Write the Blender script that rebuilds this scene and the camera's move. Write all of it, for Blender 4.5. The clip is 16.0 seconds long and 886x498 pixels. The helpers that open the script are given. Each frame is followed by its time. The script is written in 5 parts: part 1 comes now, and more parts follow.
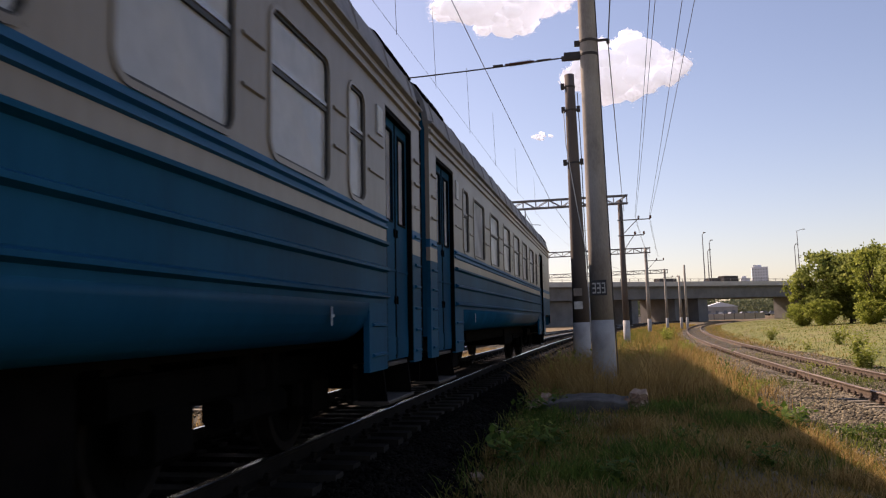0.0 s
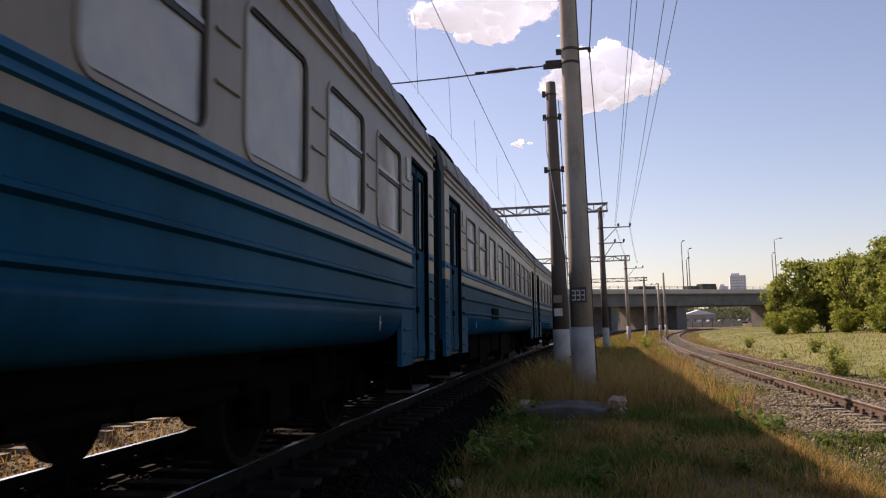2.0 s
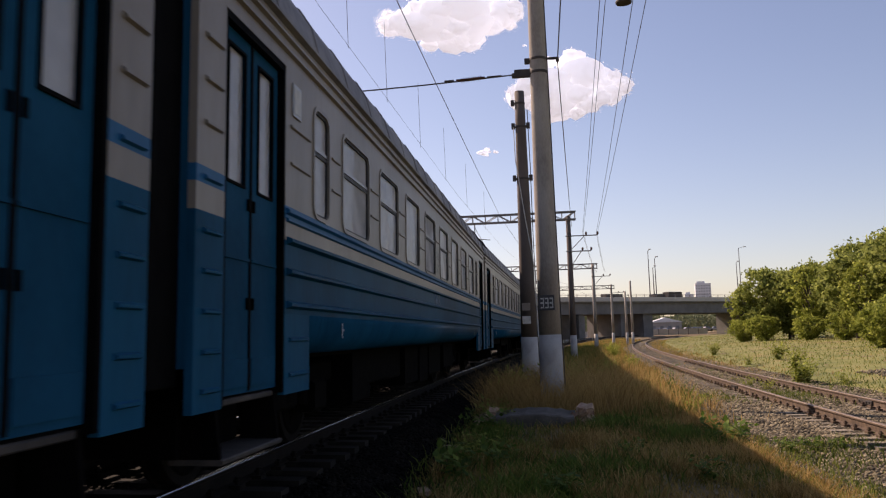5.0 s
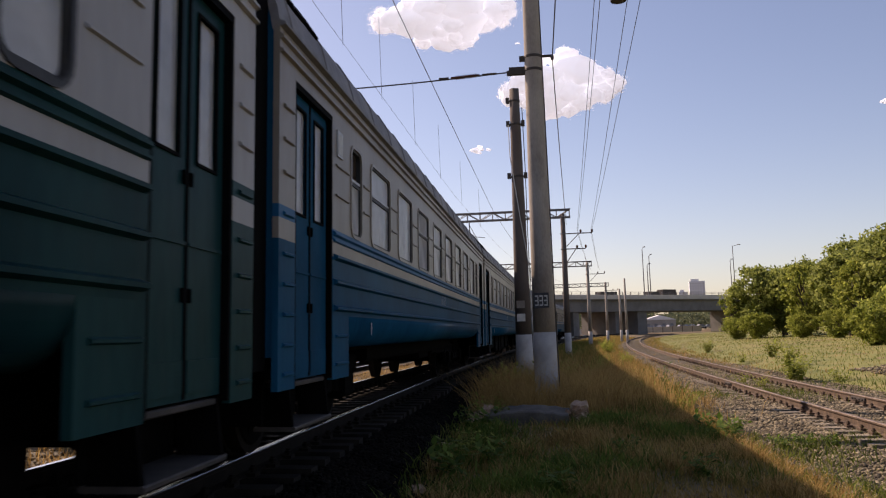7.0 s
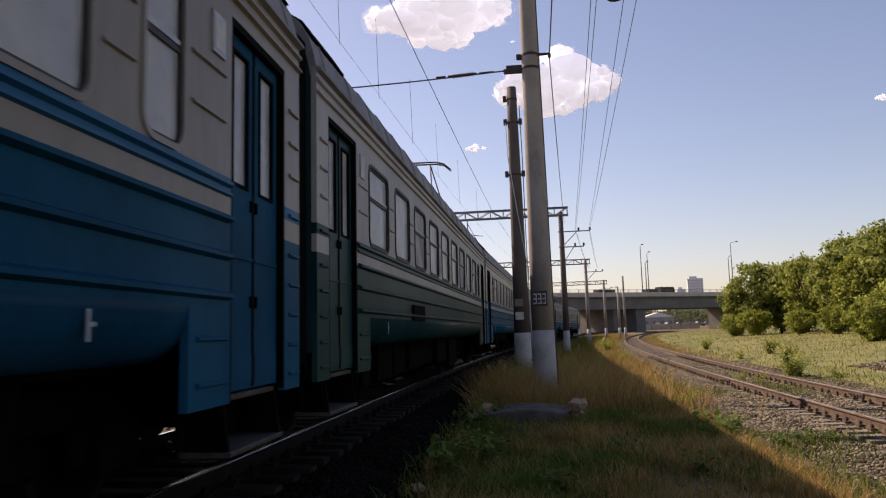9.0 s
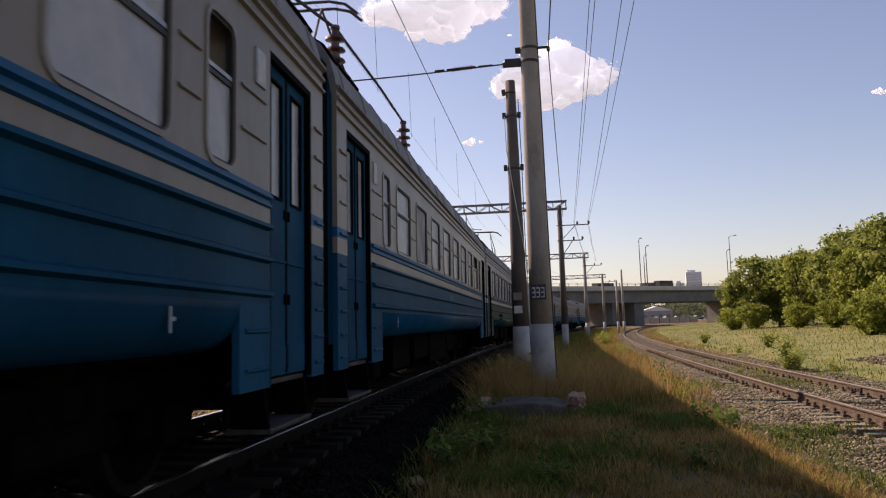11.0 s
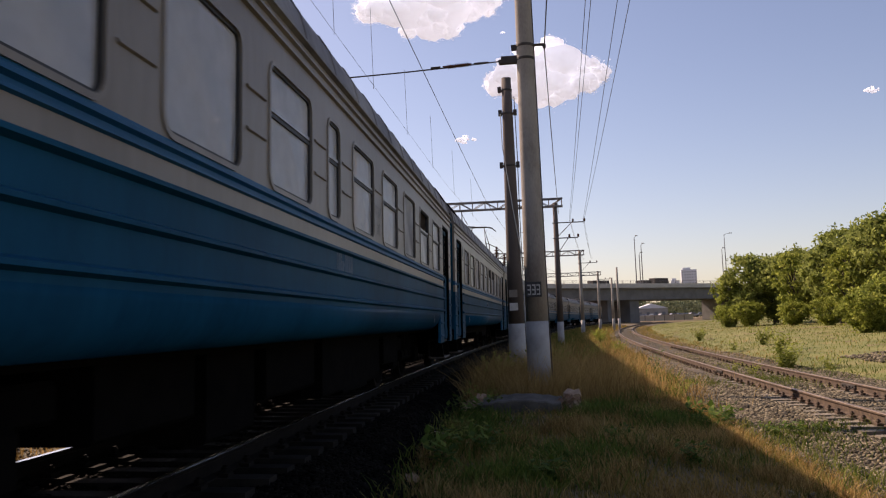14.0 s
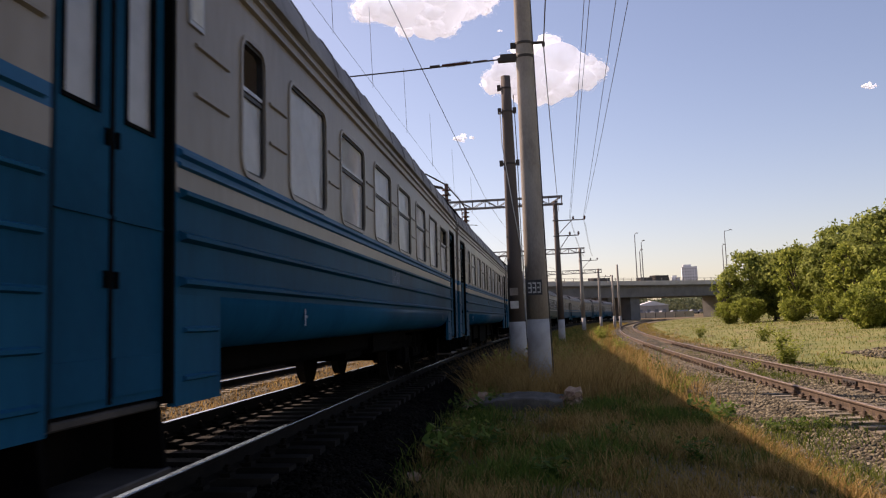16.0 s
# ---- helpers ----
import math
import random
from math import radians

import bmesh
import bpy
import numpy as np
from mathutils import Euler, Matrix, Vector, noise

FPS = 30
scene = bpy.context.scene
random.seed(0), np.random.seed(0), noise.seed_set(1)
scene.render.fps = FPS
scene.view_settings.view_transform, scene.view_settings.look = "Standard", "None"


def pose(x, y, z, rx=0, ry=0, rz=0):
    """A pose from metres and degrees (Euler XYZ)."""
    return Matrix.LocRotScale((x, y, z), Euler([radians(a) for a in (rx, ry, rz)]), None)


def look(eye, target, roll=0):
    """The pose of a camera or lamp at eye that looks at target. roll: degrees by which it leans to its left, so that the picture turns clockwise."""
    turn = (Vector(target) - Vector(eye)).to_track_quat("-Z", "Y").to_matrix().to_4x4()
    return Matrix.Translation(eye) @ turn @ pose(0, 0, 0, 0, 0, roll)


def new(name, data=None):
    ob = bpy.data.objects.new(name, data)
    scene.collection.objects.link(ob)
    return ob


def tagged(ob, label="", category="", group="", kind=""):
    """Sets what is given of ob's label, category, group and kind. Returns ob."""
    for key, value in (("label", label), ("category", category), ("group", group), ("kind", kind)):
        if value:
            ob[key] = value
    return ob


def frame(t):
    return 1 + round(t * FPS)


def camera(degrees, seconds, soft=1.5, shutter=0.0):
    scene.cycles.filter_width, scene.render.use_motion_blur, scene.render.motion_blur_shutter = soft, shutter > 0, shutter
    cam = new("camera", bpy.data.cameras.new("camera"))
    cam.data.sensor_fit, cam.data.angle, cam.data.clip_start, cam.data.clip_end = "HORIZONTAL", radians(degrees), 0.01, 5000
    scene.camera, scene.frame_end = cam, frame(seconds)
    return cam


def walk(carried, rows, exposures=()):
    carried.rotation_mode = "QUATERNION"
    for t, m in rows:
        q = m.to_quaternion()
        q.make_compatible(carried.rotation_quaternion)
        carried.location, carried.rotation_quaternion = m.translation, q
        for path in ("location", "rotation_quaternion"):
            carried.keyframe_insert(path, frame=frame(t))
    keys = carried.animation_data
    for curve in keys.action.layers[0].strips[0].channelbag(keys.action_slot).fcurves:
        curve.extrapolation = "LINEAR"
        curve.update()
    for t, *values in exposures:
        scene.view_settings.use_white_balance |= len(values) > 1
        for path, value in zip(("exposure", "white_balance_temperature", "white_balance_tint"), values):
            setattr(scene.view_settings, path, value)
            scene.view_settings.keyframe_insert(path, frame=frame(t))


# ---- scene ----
cam = camera(57.0, 16.0, soft=1.2, shutter=0.12)
EYE = 1.114          # lens above the rail heads of the near track
# seconds, yaw, pitch, roll of the hand-held camera
TURNS = [
    (0.0, 10.29, 5.30, 1.96), (0.5, 10.07, 5.38, 2.01), (1.0, 9.75, 5.41, 2.20), (1.5, 9.55, 5.59, 1.96),
    (2.0, 8.90, 5.69, 1.65), (2.5, 8.89, 5.92, 2.12), (3.0, 7.35, 6.09, 1.63), (3.5, 7.41, 6.12, 1.86),
    (4.0, 6.91, 6.18, 1.74), (6.3, 6.51, 6.11, 1.75), (6.5, 6.34, 6.03, 1.69), (7.0, 6.33, 5.99, 1.74),
    (7.5, 6.31, 6.07, 1.97), (8.0, 6.32, 6.05, 2.32), (8.5, 6.29, 5.98, 2.13), (11.0, 6.14, 5.45, 2.08),
    (11.5, 6.02, 5.39, 2.22), (12.0, 5.98, 5.56, 2.33), (12.5, 5.80, 5.53, 2.26), (13.0, 5.57, 5.33, 1.99),
    (13.5, 5.79, 5.21, 2.03), (14.0, 5.83, 5.24, 2.01), (14.5, 5.89, 5.25, 1.95), (15.0, 5.74, 5.07, 1.81),
    (15.5, 5.86, 5.01, 2.10), (16.0, 5.89, 5.14, 2.37)]
walk(cam, [(t, pose(0, 0, EYE, 90 + p, r, y)) for t, y, p, r in TURNS],
     exposures=[(0.0, 0.52, 7400, 30), (3.0, 0.48, 7400, 30), (6.5, 0.38, 7400, 30), (14.5, 0.38, 7400, 30), (16.0, 0.44, 7400, 30)])

# ---- light ----
SUN_LEFT, SUN_UP = 54.0, 38.8      # degrees left of the track's direction, degrees above the horizon
world = bpy.data.worlds.new("sky")
scene.world = world
world.use_nodes = True
wn = world.node_tree.nodes
sky = wn.new("ShaderNodeTexSky")
sky.sky_type = "NISHITA"
sky.sun_disc = False
sky.sun_elevation = radians(SUN_UP)
sky.sun_rotation = radians(-SUN_LEFT)
sky.altitude = 150
sky.air_density, sky.dust_density, sky.ozone_density = 1.0, 0.9, 2.0
wn["Background"].inputs["Strength"].default_value = 0.105
world.node_tree.links.new(sky.outputs["Color"], wn["Background"].inputs["Color"])
sun = new("sun", bpy.data.lights.new("sun", "SUN"))
sun.data.energy, sun.data.angle, sun.data.color = 5.0, radians(0.53), (1.0, 0.90, 0.74)
_sd = Vector((-math.sin(radians(SUN_LEFT)) * math.cos(radians(SUN_UP)), math.cos(radians(SUN_LEFT)) * math.cos(radians(SUN_UP)), math.sin(radians(SUN_UP))))
sun.matrix_world = look(_sd * 60, (0, 0, 0))


# ---- materials ----
def material(name, cols, scale=8.0, rough=0.7, metal=0.0, bump=0.2, fine=60.0, stretch=(1, 1, 1), island=0.0, spec=0.5, dirt=None, obj=0.0):
    """Colours mixed by noise at two scales; island / obj: how far single pieces differ in brightness; dirt: (colour, scale, amount)."""
    m = bpy.data.materials.new(name)
    m.use_nodes = True
    nt = m.node_tree
    n, l = nt.nodes, nt.links
    b = n["Principled BSDF"]
    b.inputs["Roughness"].default_value = rough
    b.inputs["Metallic"].default_value = metal
    b.inputs["Specular IOR Level"].default_value = spec
    tc = n.new("ShaderNodeTexCoord")
    mp = n.new("ShaderNodeMapping")
    mp.inputs["Scale"].default_value = stretch
    l.new(tc.outputs["Object"], mp.inputs["Vector"])
    big = n.new("ShaderNodeTexNoise")
    big.inputs["Scale"].default_value = scale
    big.inputs["Detail"].default_value = 6
    small = n.new("ShaderNodeTexNoise")
    small.inputs["Scale"].default_value = fine
    small.inputs["Detail"].default_value = 4
    for t in (big, small):
        l.new(mp.outputs["Vector"], t.inputs["Vector"])
    add = n.new("ShaderNodeMath")
    add.operation = "MULTIPLY_ADD"
    l.new(small.outputs["Fac"], add.inputs[0])
    add.inputs[1].default_value = 0.35
    l.new(big.outputs["Fac"], add.inputs[2])
    ramp = n.new("ShaderNodeValToRGB")
    ramp.color_ramp.elements[0].position, ramp.color_ramp.elements[1].position = 0.45, 0.9
    for i, c in enumerate(cols):
        if i == 0:
            e = ramp.color_ramp.elements[0]
        elif i == len(cols) - 1:
            e = ramp.color_ramp.elements[-1]
        else:
            e = ramp.color_ramp.elements.new(0.45 + 0.45 * i / (len(cols) - 1))
        e.color = (*c, 1)
    src = add.outputs[0]
    if island or obj:
        info = n.new("ShaderNodeNewGeometry") if island else n.new("ShaderNodeObjectInfo")
        mix = n.new("ShaderNodeMath")
        mix.operation = "MULTIPLY_ADD"
        k = island or obj
        l.new(info.outputs["Random Per Island" if island else "Random"], mix.inputs[0])
        mix.inputs[1].default_value = k
        sub = n.new("ShaderNodeMath")
        sub.operation = "SUBTRACT"
        l.new(src, sub.inputs[0])
        sub.inputs[1].default_value = k / 2
        l.new(sub.outputs[0], mix.inputs[2])
        src = mix.outputs[0]
    l.new(src, ramp.inputs["Fac"])
    col = ramp.outputs["Color"]
    if dirt:
        dn = n.new("ShaderNodeTexNoise")
        dn.inputs["Scale"].default_value = dirt[1]
        dn.inputs["Detail"].default_value = 8
        dn.inputs["Roughness"].default_value = 0.7
        l.new(mp.outputs["Vector"], dn.inputs["Vector"])
        dr = n.new("ShaderNodeMapRange")
        dr.inputs["From Min"].default_value, dr.inputs["From Max"].default_value = 0.5, 0.75
        dr.inputs["To Max"].default_value = dirt[2]
        l.new(dn.outputs["Fac"], dr.inputs["Value"])
        mx = n.new("ShaderNodeMixRGB")
        l.new(dr.outputs[0], mx.inputs["Fac"])
        l.new(col, mx.inputs["Color1"])
        mx.inputs["Color2"].default_value = (*dirt[0], 1)
        col = mx.outputs["Color"]
    l.new(col, b.inputs["Base Color"])
    if bump:
        bp = n.new("ShaderNodeBump")
        bp.inputs["Strength"].default_value = bump
        bp.inputs["Distance"].default_value = 0.02
        l.new(add.outputs[0], bp.inputs["Height"])
        l.new(bp.outputs["Normal"], b.inputs["Normal"])
    return m


def leafy(name, cols, scale=3.0, island=0.5, through_light=0.35):
    """Grass and leaves: diffuse with light coming through."""
    m = material(name, cols, scale=scale, rough=0.75, bump=0.0, fine=30, island=island, spec=0.2)
    nt = m.node_tree
    b = nt.nodes["Principled BSDF"]
    tl = nt.nodes.new("ShaderNodeBsdfTranslucent")
    mix = nt.nodes.new("ShaderNodeMixShader")
    mix.inputs["Fac"].default_value = through_light
    nt.links.new(b.inputs["Base Color"].links[0].from_socket, tl.inputs["Color"])
    nt.links.new(b.outputs[0], mix.inputs[1])
    nt.links.new(tl.outputs[0], mix.inputs[2])
    nt.links.new(mix.outputs[0], nt.nodes["Material Output"].inputs["Surface"])
    return m


def window_glass(name, dust=0.3, tint=(0.75, 0.8, 0.86)):
    """Dusty carriage glass: clear, glossy, with a film of dust that the light shines through."""
    m = bpy.data.materials.new(name)
    m.use_nodes = True
    n, l = m.node_tree.nodes, m.node_tree.links
    n.remove(n["Principled BSDF"])
    tr = n.new("ShaderNodeBsdfTransparent")
    tr.inputs["Color"].default_value = (*tint, 1)
    gl = n.new("ShaderNodeBsdfGlossy")
    gl.inputs["Roughness"].default_value = 0.03
    fr = n.new("ShaderNodeFresnel")
    fr.inputs["IOR"].default_value = 2.3
    clear = n.new("ShaderNodeMixShader")
    l.new(fr.outputs[0], clear.inputs[0])
    l.new(tr.outputs[0], clear.inputs[1])
    l.new(gl.outputs[0], clear.inputs[2])
    df = n.new("ShaderNodeBsdfDiffuse")
    tl = n.new("ShaderNodeBsdfTranslucent")
    for s in (df, tl):
        s.inputs["Color"].default_value = (0.8, 0.8, 0.8, 1)
    film = n.new("ShaderNodeMixShader")
    film.inputs[0].default_value = 0.5
    l.new(df.outputs[0], film.inputs[1])
    l.new(tl.outputs[0], film.inputs[2])
    tc = n.new("ShaderNodeTexCoord")
    ns = n.new("ShaderNodeTexNoise")
    ns.inputs["Scale"].default_value = 1.7
    ns.inputs["Detail"].default_value = 8
    l.new(tc.outputs["Object"], ns.inputs["Vector"])
    mr = n.new("ShaderNodeMapRange")
    mr.inputs["From Min"].default_value, mr.inputs["From Max"].default_value = 0.3, 0.7
    mr.inputs["To Min"].default_value, mr.inputs["To Max"].default_value = dust * 0.7, min(1, dust * 1.4)
    l.new(ns.outputs["Fac"], mr.inputs["Value"])
    out = n.new("ShaderNodeMixShader")
    l.new(mr.outputs[0], out.inputs[0])
    l.new(clear.outputs[0], out.inputs[1])
    l.new(film.outputs[0], out.inputs[2])
    l.new(out.outputs[0], n["Material Output"].inputs["Surface"])
    return m


BLUE = material("blue_paint", [(0.0008, 0.045, 0.088), (0.0016, 0.066, 0.128), (0.0034, 0.085, 0.16)], scale=0.9, spec=0.012, rough=0.35, bump=0.06, fine=14, stretch=(1, 1, 0.35), dirt=((0.008, 0.052, 0.092), 2.2, 0.4), obj=0.12)
BELT = material("belt_blue_paint", [(0.003, 0.085, 0.19), (0.008, 0.12, 0.25)], scale=1.5, spec=0.1, rough=0.45, bump=0.05, fine=18, dirt=((0.03, 0.07, 0.11), 3.0, 0.4))
CREAM = material("cream_paint", [(0.175, 0.15, 0.122), (0.23, 0.20, 0.165), (0.275, 0.24, 0.20)], scale=0.8, spec=0.2, rough=0.36, bump=0.06, fine=12, stretch=(1, 1, 0.3), dirt=((0.19, 0.15, 0.11), 1.8, 0.6))
GREEN = material("dark_green_paint", [(0.003, 0.024, 0.027), (0.006, 0.038, 0.041), (0.011, 0.055, 0.055)], scale=0.9, spec=0.03, rough=0.35, bump=0.06, fine=14, stretch=(1, 1, 0.35), dirt=((0.025, 0.04, 0.038), 2.2, 0.4))
PALE = material("pale_grey_paint", [(0.27, 0.26, 0.25), (0.37, 0.35, 0.33)], scale=0.8, rough=0.5, bump=0.06, fine=12, stretch=(1, 1, 0.3), dirt=((0.2, 0.17, 0.14), 1.8, 0.5))
DOORBLUE = material("door_blue_paint", [(0.0012, 0.042, 0.084), (0.002, 0.058, 0.112), (0.004, 0.072, 0.136)], scale=1.2, spec=0.012, rough=0.5, bump=0.05, fine=16, dirt=((0.012, 0.05, 0.09), 3.0, 0.4), obj=0.15)
ROOF = material("roof_grey_paint", [(0.10, 0.095, 0.10), (0.19, 0.18, 0.18), (0.26, 0.25, 0.24)], scale=0.7, rough=0.6, bump=0.15, fine=9, dirt=((0.05, 0.04, 0.035), 1.2, 0.7))
# black rubber, darkened further so the gaps between cars look deep in shade
BLACK = material("shaded_black_rubber", [(0.002, 0.002, 0.002), (0.005, 0.005, 0.005)], scale=6, spec=0.04, rough=0.8, bump=0.1)
# underframe black, lowered so its colour carries the deep shade below the cars
UNDER = material("shaded_underframe", [(0.002, 0.002, 0.002), (0.006, 0.005, 0.0045)], scale=4, spec=0.03, rough=0.9, bump=0.3)
STEEL = material("worn_steel", [(0.25, 0.24, 0.23), (0.42, 0.41, 0.4)], scale=6, rough=0.35, metal=1.0, bump=0.05)
RAILTOP = material("polished_rail_steel", [(0.5, 0.49, 0.48), (0.62, 0.61, 0.6)], scale=3, rough=0.22, metal=1.0, bump=0.02, stretch=(1, 0.1, 1))
RUST = material("rusty_steel", [(0.035, 0.0215, 0.0135), (0.078, 0.049, 0.03), (0.13, 0.086, 0.054)], scale=7, rough=0.85, bump=0.3)
# lighter rust that paints in the light on top of the rail head
RUSTTOP = material("lit_rust_head", [(0.11, 0.075, 0.05), (0.2, 0.14, 0.095), (0.3, 0.22, 0.155)], scale=5, rough=0.5, metal=0.25, bump=0.1)
RUBBER = material("window_rubber", [(0.012, 0.012, 0.012), (0.03, 0.03, 0.03)], scale=12, rough=0.6, bump=0.05)
ALU = material("window_bar_metal", [(0.3, 0.3, 0.3), (0.45, 0.45, 0.44)], scale=12, rough=0.4, metal=0.6, bump=0.05)
GLASS = window_glass("dusty_glass", 0.6)
INNER = material("interior_lining", [(0.42, 0.38, 0.3), (0.52, 0.48, 0.4)], scale=2, rough=0.6, bump=0.05)
CURTAIN = leafy("curtain_cloth", [(0.3, 0.26, 0.22), (0.5, 0.42, 0.34)], scale=2, island=0.0)
PORCELAIN = material("brown_porcelain", [(0.05, 0.02, 0.012), (0.1, 0.04, 0.02)], scale=9, rough=0.25, bump=0.02)
CONCRETE = material("pole_concrete", [(0.2, 0.17, 0.145), (0.3, 0.265, 0.225), (0.38, 0.34, 0.29)], scale=1.6, rough=0.9, bump=0.25, fine=40, stretch=(1, 1, 0.35), dirt=((0.12, 0.10, 0.085), 2.0, 0.6))
DARKPOLE = material("dark_stained_concrete", [(0.07, 0.055, 0.048), (0.13, 0.105, 0.09)], scale=2.0, rough=0.9, bump=0.3, stretch=(1, 1, 0.3))
WHITEWASH = material("whitewash", [(0.27, 0.26, 0.25), (0.38, 0.37, 0.355), (0.46, 0.45, 0.43)], scale=2.5, rough=0.9, bump=0.2, dirt=((0.3, 0.28, 0.25), 3.0, 0.7))
IRON = material("dark_iron", [(0.03, 0.027, 0.025), (0.08, 0.065, 0.055)], scale=5, rough=0.7, metal=0.3, bump=0.2)
GALV = material("gantry_steel", [(0.11, 0.105, 0.105), (0.2, 0.19, 0.19)], scale=3, rough=0.6, metal=0.3, bump=0.1)
WIRE = material("wire_metal", [(0.04, 0.036, 0.034), (0.08, 0.07, 0.065)], scale=3, rough=0.5, metal=0.6, bump=0.0)
SIGNWHITE = material("sign_white", [(0.4, 0.4, 0.38), (0.6, 0.6, 0.57)], scale=8, rough=0.7, bump=0.05)
SIGNDARK = material("sign_dark", [(0.03, 0.03, 0.035), (0.05, 0.05, 0.055)], scale=8, rough=0.7, bump=0.05)
STENCIL = material("stencil_white", [(0.205, 0.238, 0.28), (0.31, 0.35, 0.392)], scale=14, rough=0.7, bump=0.0)
GREYLETTER = material("faded_grey_paint", [(0.09, 0.10, 0.11), (0.15, 0.155, 0.16)], scale=14, rough=0.7, bump=0.0)
SOIL = material("dry_soil", [(0.096, 0.065, 0.03), (0.168, 0.118, 0.055), (0.252, 0.179, 0.09)], scale=1.1, rough=0.95, bump=0.8, fine=22, dirt=((0.055, 0.06, 0.022), 0.6, 0.8))
MEADOW = material("meadow_turf", [(0.10, 0.115, 0.022), (0.17, 0.175, 0.04), (0.24, 0.2, 0.07)], scale=0.5, rough=0.95, bump=0.8, fine=12, dirt=((0.2, 0.15, 0.06), 0.25, 0.8))
SLABSTONE = material("mossy_slab", [(0.05, 0.043, 0.036), (0.10, 0.088, 0.074), (0.15, 0.132, 0.11)], scale=3, rough=0.95, bump=0.4, fine=25)
# rail sides, clips and wheels: iron blackened for the shade under the train
DARKIRON = material("shaded_iron", [(0.005, 0.004, 0.0035), (0.013, 0.010, 0.008)], spec=0.1, scale=6, rough=0.85, bump=0.2)
STONE = material("ballast_stone", [(0.05, 0.04, 0.024), (0.13, 0.105, 0.064), (0.30, 0.25, 0.16)], scale=3, rough=0.9, bump=0.3, island=0.5)
BROWNSTONE = material("rusty_ballast", [(0.05, 0.036, 0.018), (0.115, 0.085, 0.043), (0.22, 0.17, 0.09)], scale=3, rough=0.9, bump=0.3, island=0.5)
BROWNGRAVEL = material("rusty_gravel_bed", [(0.035, 0.027, 0.013), (0.08, 0.062, 0.03), (0.14, 0.11, 0.055)], scale=9, rough=0.95, bump=1.0, fine=28)
# oily stone, taken near black to hold the shade beside the train
DARKSTONE = material("oily_shaded_ballast", [(0.003, 0.0026, 0.002), (0.007, 0.006, 0.0045), (0.014, 0.0115, 0.009)], scale=3, rough=0.9, spec=0.05, bump=0.3, island=0.5)
GRAVEL = material("gravel_bed", [(0.04, 0.033, 0.02), (0.09, 0.073, 0.045), (0.17, 0.14, 0.09)], scale=9, rough=0.95, bump=1.0, fine=28, dirt=((0.10, 0.095, 0.03), 0.5, 0.7))
# oily bed with the shade under the train mixed into its colour
DARKGRAVEL = material("oily_shaded_gravel_bed", [(0.0025, 0.002, 0.0018), (0.0055, 0.0045, 0.0035), (0.012, 0.0095, 0.007)], spec=0.05, scale=9, rough=0.95, bump=1.0, fine=28)
SLEEPER = material("concrete_sleeper", [(0.10, 0.084, 0.06), (0.165, 0.14, 0.10), (0.23, 0.195, 0.145)], scale=2.2, rough=0.9, bump=0.3, obj=0.3)
# sleeper colour lowered far below SLEEPER to stand for the train's shade
SHADESLEEPER = material("shaded_sleeper", [(0.008, 0.007, 0.006), (0.017, 0.0145, 0.012), (0.027, 0.023, 0.019)], spec=0.1, scale=2.2, rough=0.9, bump=0.3, obj=0.3)
DRYGRASS = leafy("dry_grass", [(0.224, 0.133, 0.04), (0.426, 0.265, 0.09), (0.56, 0.382, 0.15)], scale=0.5, island=0.5)
MIXGRASS = leafy("short_grass", [(0.112, 0.105, 0.02), (0.25, 0.182, 0.045), (0.425, 0.275, 0.085)], scale=0.7, island=0.5)
GREENGRASS = leafy("green_grass", [(0.06, 0.095, 0.014), (0.13, 0.165, 0.028), (0.24, 0.235, 0.055)], scale=0.4, island=0.5)
WEED = leafy("weed_leaves", [(0.05, 0.095, 0.014), (0.10, 0.165, 0.024), (0.18, 0.23, 0.04)], scale=2, island=0.5)
LEAF = leafy("tree_leaves", [(0.15, 0.18, 0.045), (0.25, 0.29, 0.072), (0.36, 0.39, 0.115)], scale=0.35, island=0.55, through_light=0.58)
LEAF2 = leafy("bush_leaves", [(0.165, 0.20, 0.035), (0.28, 0.32, 0.06), (0.39, 0.41, 0.1)], scale=0.4, island=0.55, through_light=0.58)
BARK = material("bark", [(0.05, 0.04, 0.03), (0.11, 0.09, 0.07)], scale=5, rough=0.95, bump=0.6)
DECK = material("bridge_concrete", [(0.12, 0.113, 0.108), (0.19, 0.178, 0.17)], scale=0.35, rough=0.9, bump=0.2, fine=4, dirt=((0.09, 0.085, 0.08), 0.3, 0.6))
PARAPET = material("pale_parapet_concrete", [(0.4, 0.37, 0.34), (0.52, 0.49, 0.45)], scale=0.5, rough=0.9, bump=0.2, fine=5)
# wall colour is paled to include the haze of distance
TOWER = material("hazed_tower_wall", [(0.62, 0.63, 0.66), (0.74, 0.75, 0.78)], scale=0.1, rough=0.9, bump=0.05, fine=1)
DARKWIN = material("dark_window", [(0.12, 0.14, 0.17), (0.18, 0.2, 0.23)], scale=1, rough=0.3, bump=0.0)
WOODS = leafy("far_woods", [(0.10, 0.125, 0.07), (0.15, 0.175, 0.10), (0.2, 0.22, 0.13)], scale=0.1, island=0.5)
PLASTER = material("white_plaster", [(0.3, 0.285, 0.265), (0.42, 0.4, 0.375)], scale=0.4, rough=0.9, bump=0.1)
BRICKRED = material("broken_brick", [(0.22, 0.12, 0.075), (0.38, 0.24, 0.16), (0.5, 0.36, 0.25)], scale=7, rough=0.95, bump=0.5, obj=0.3)
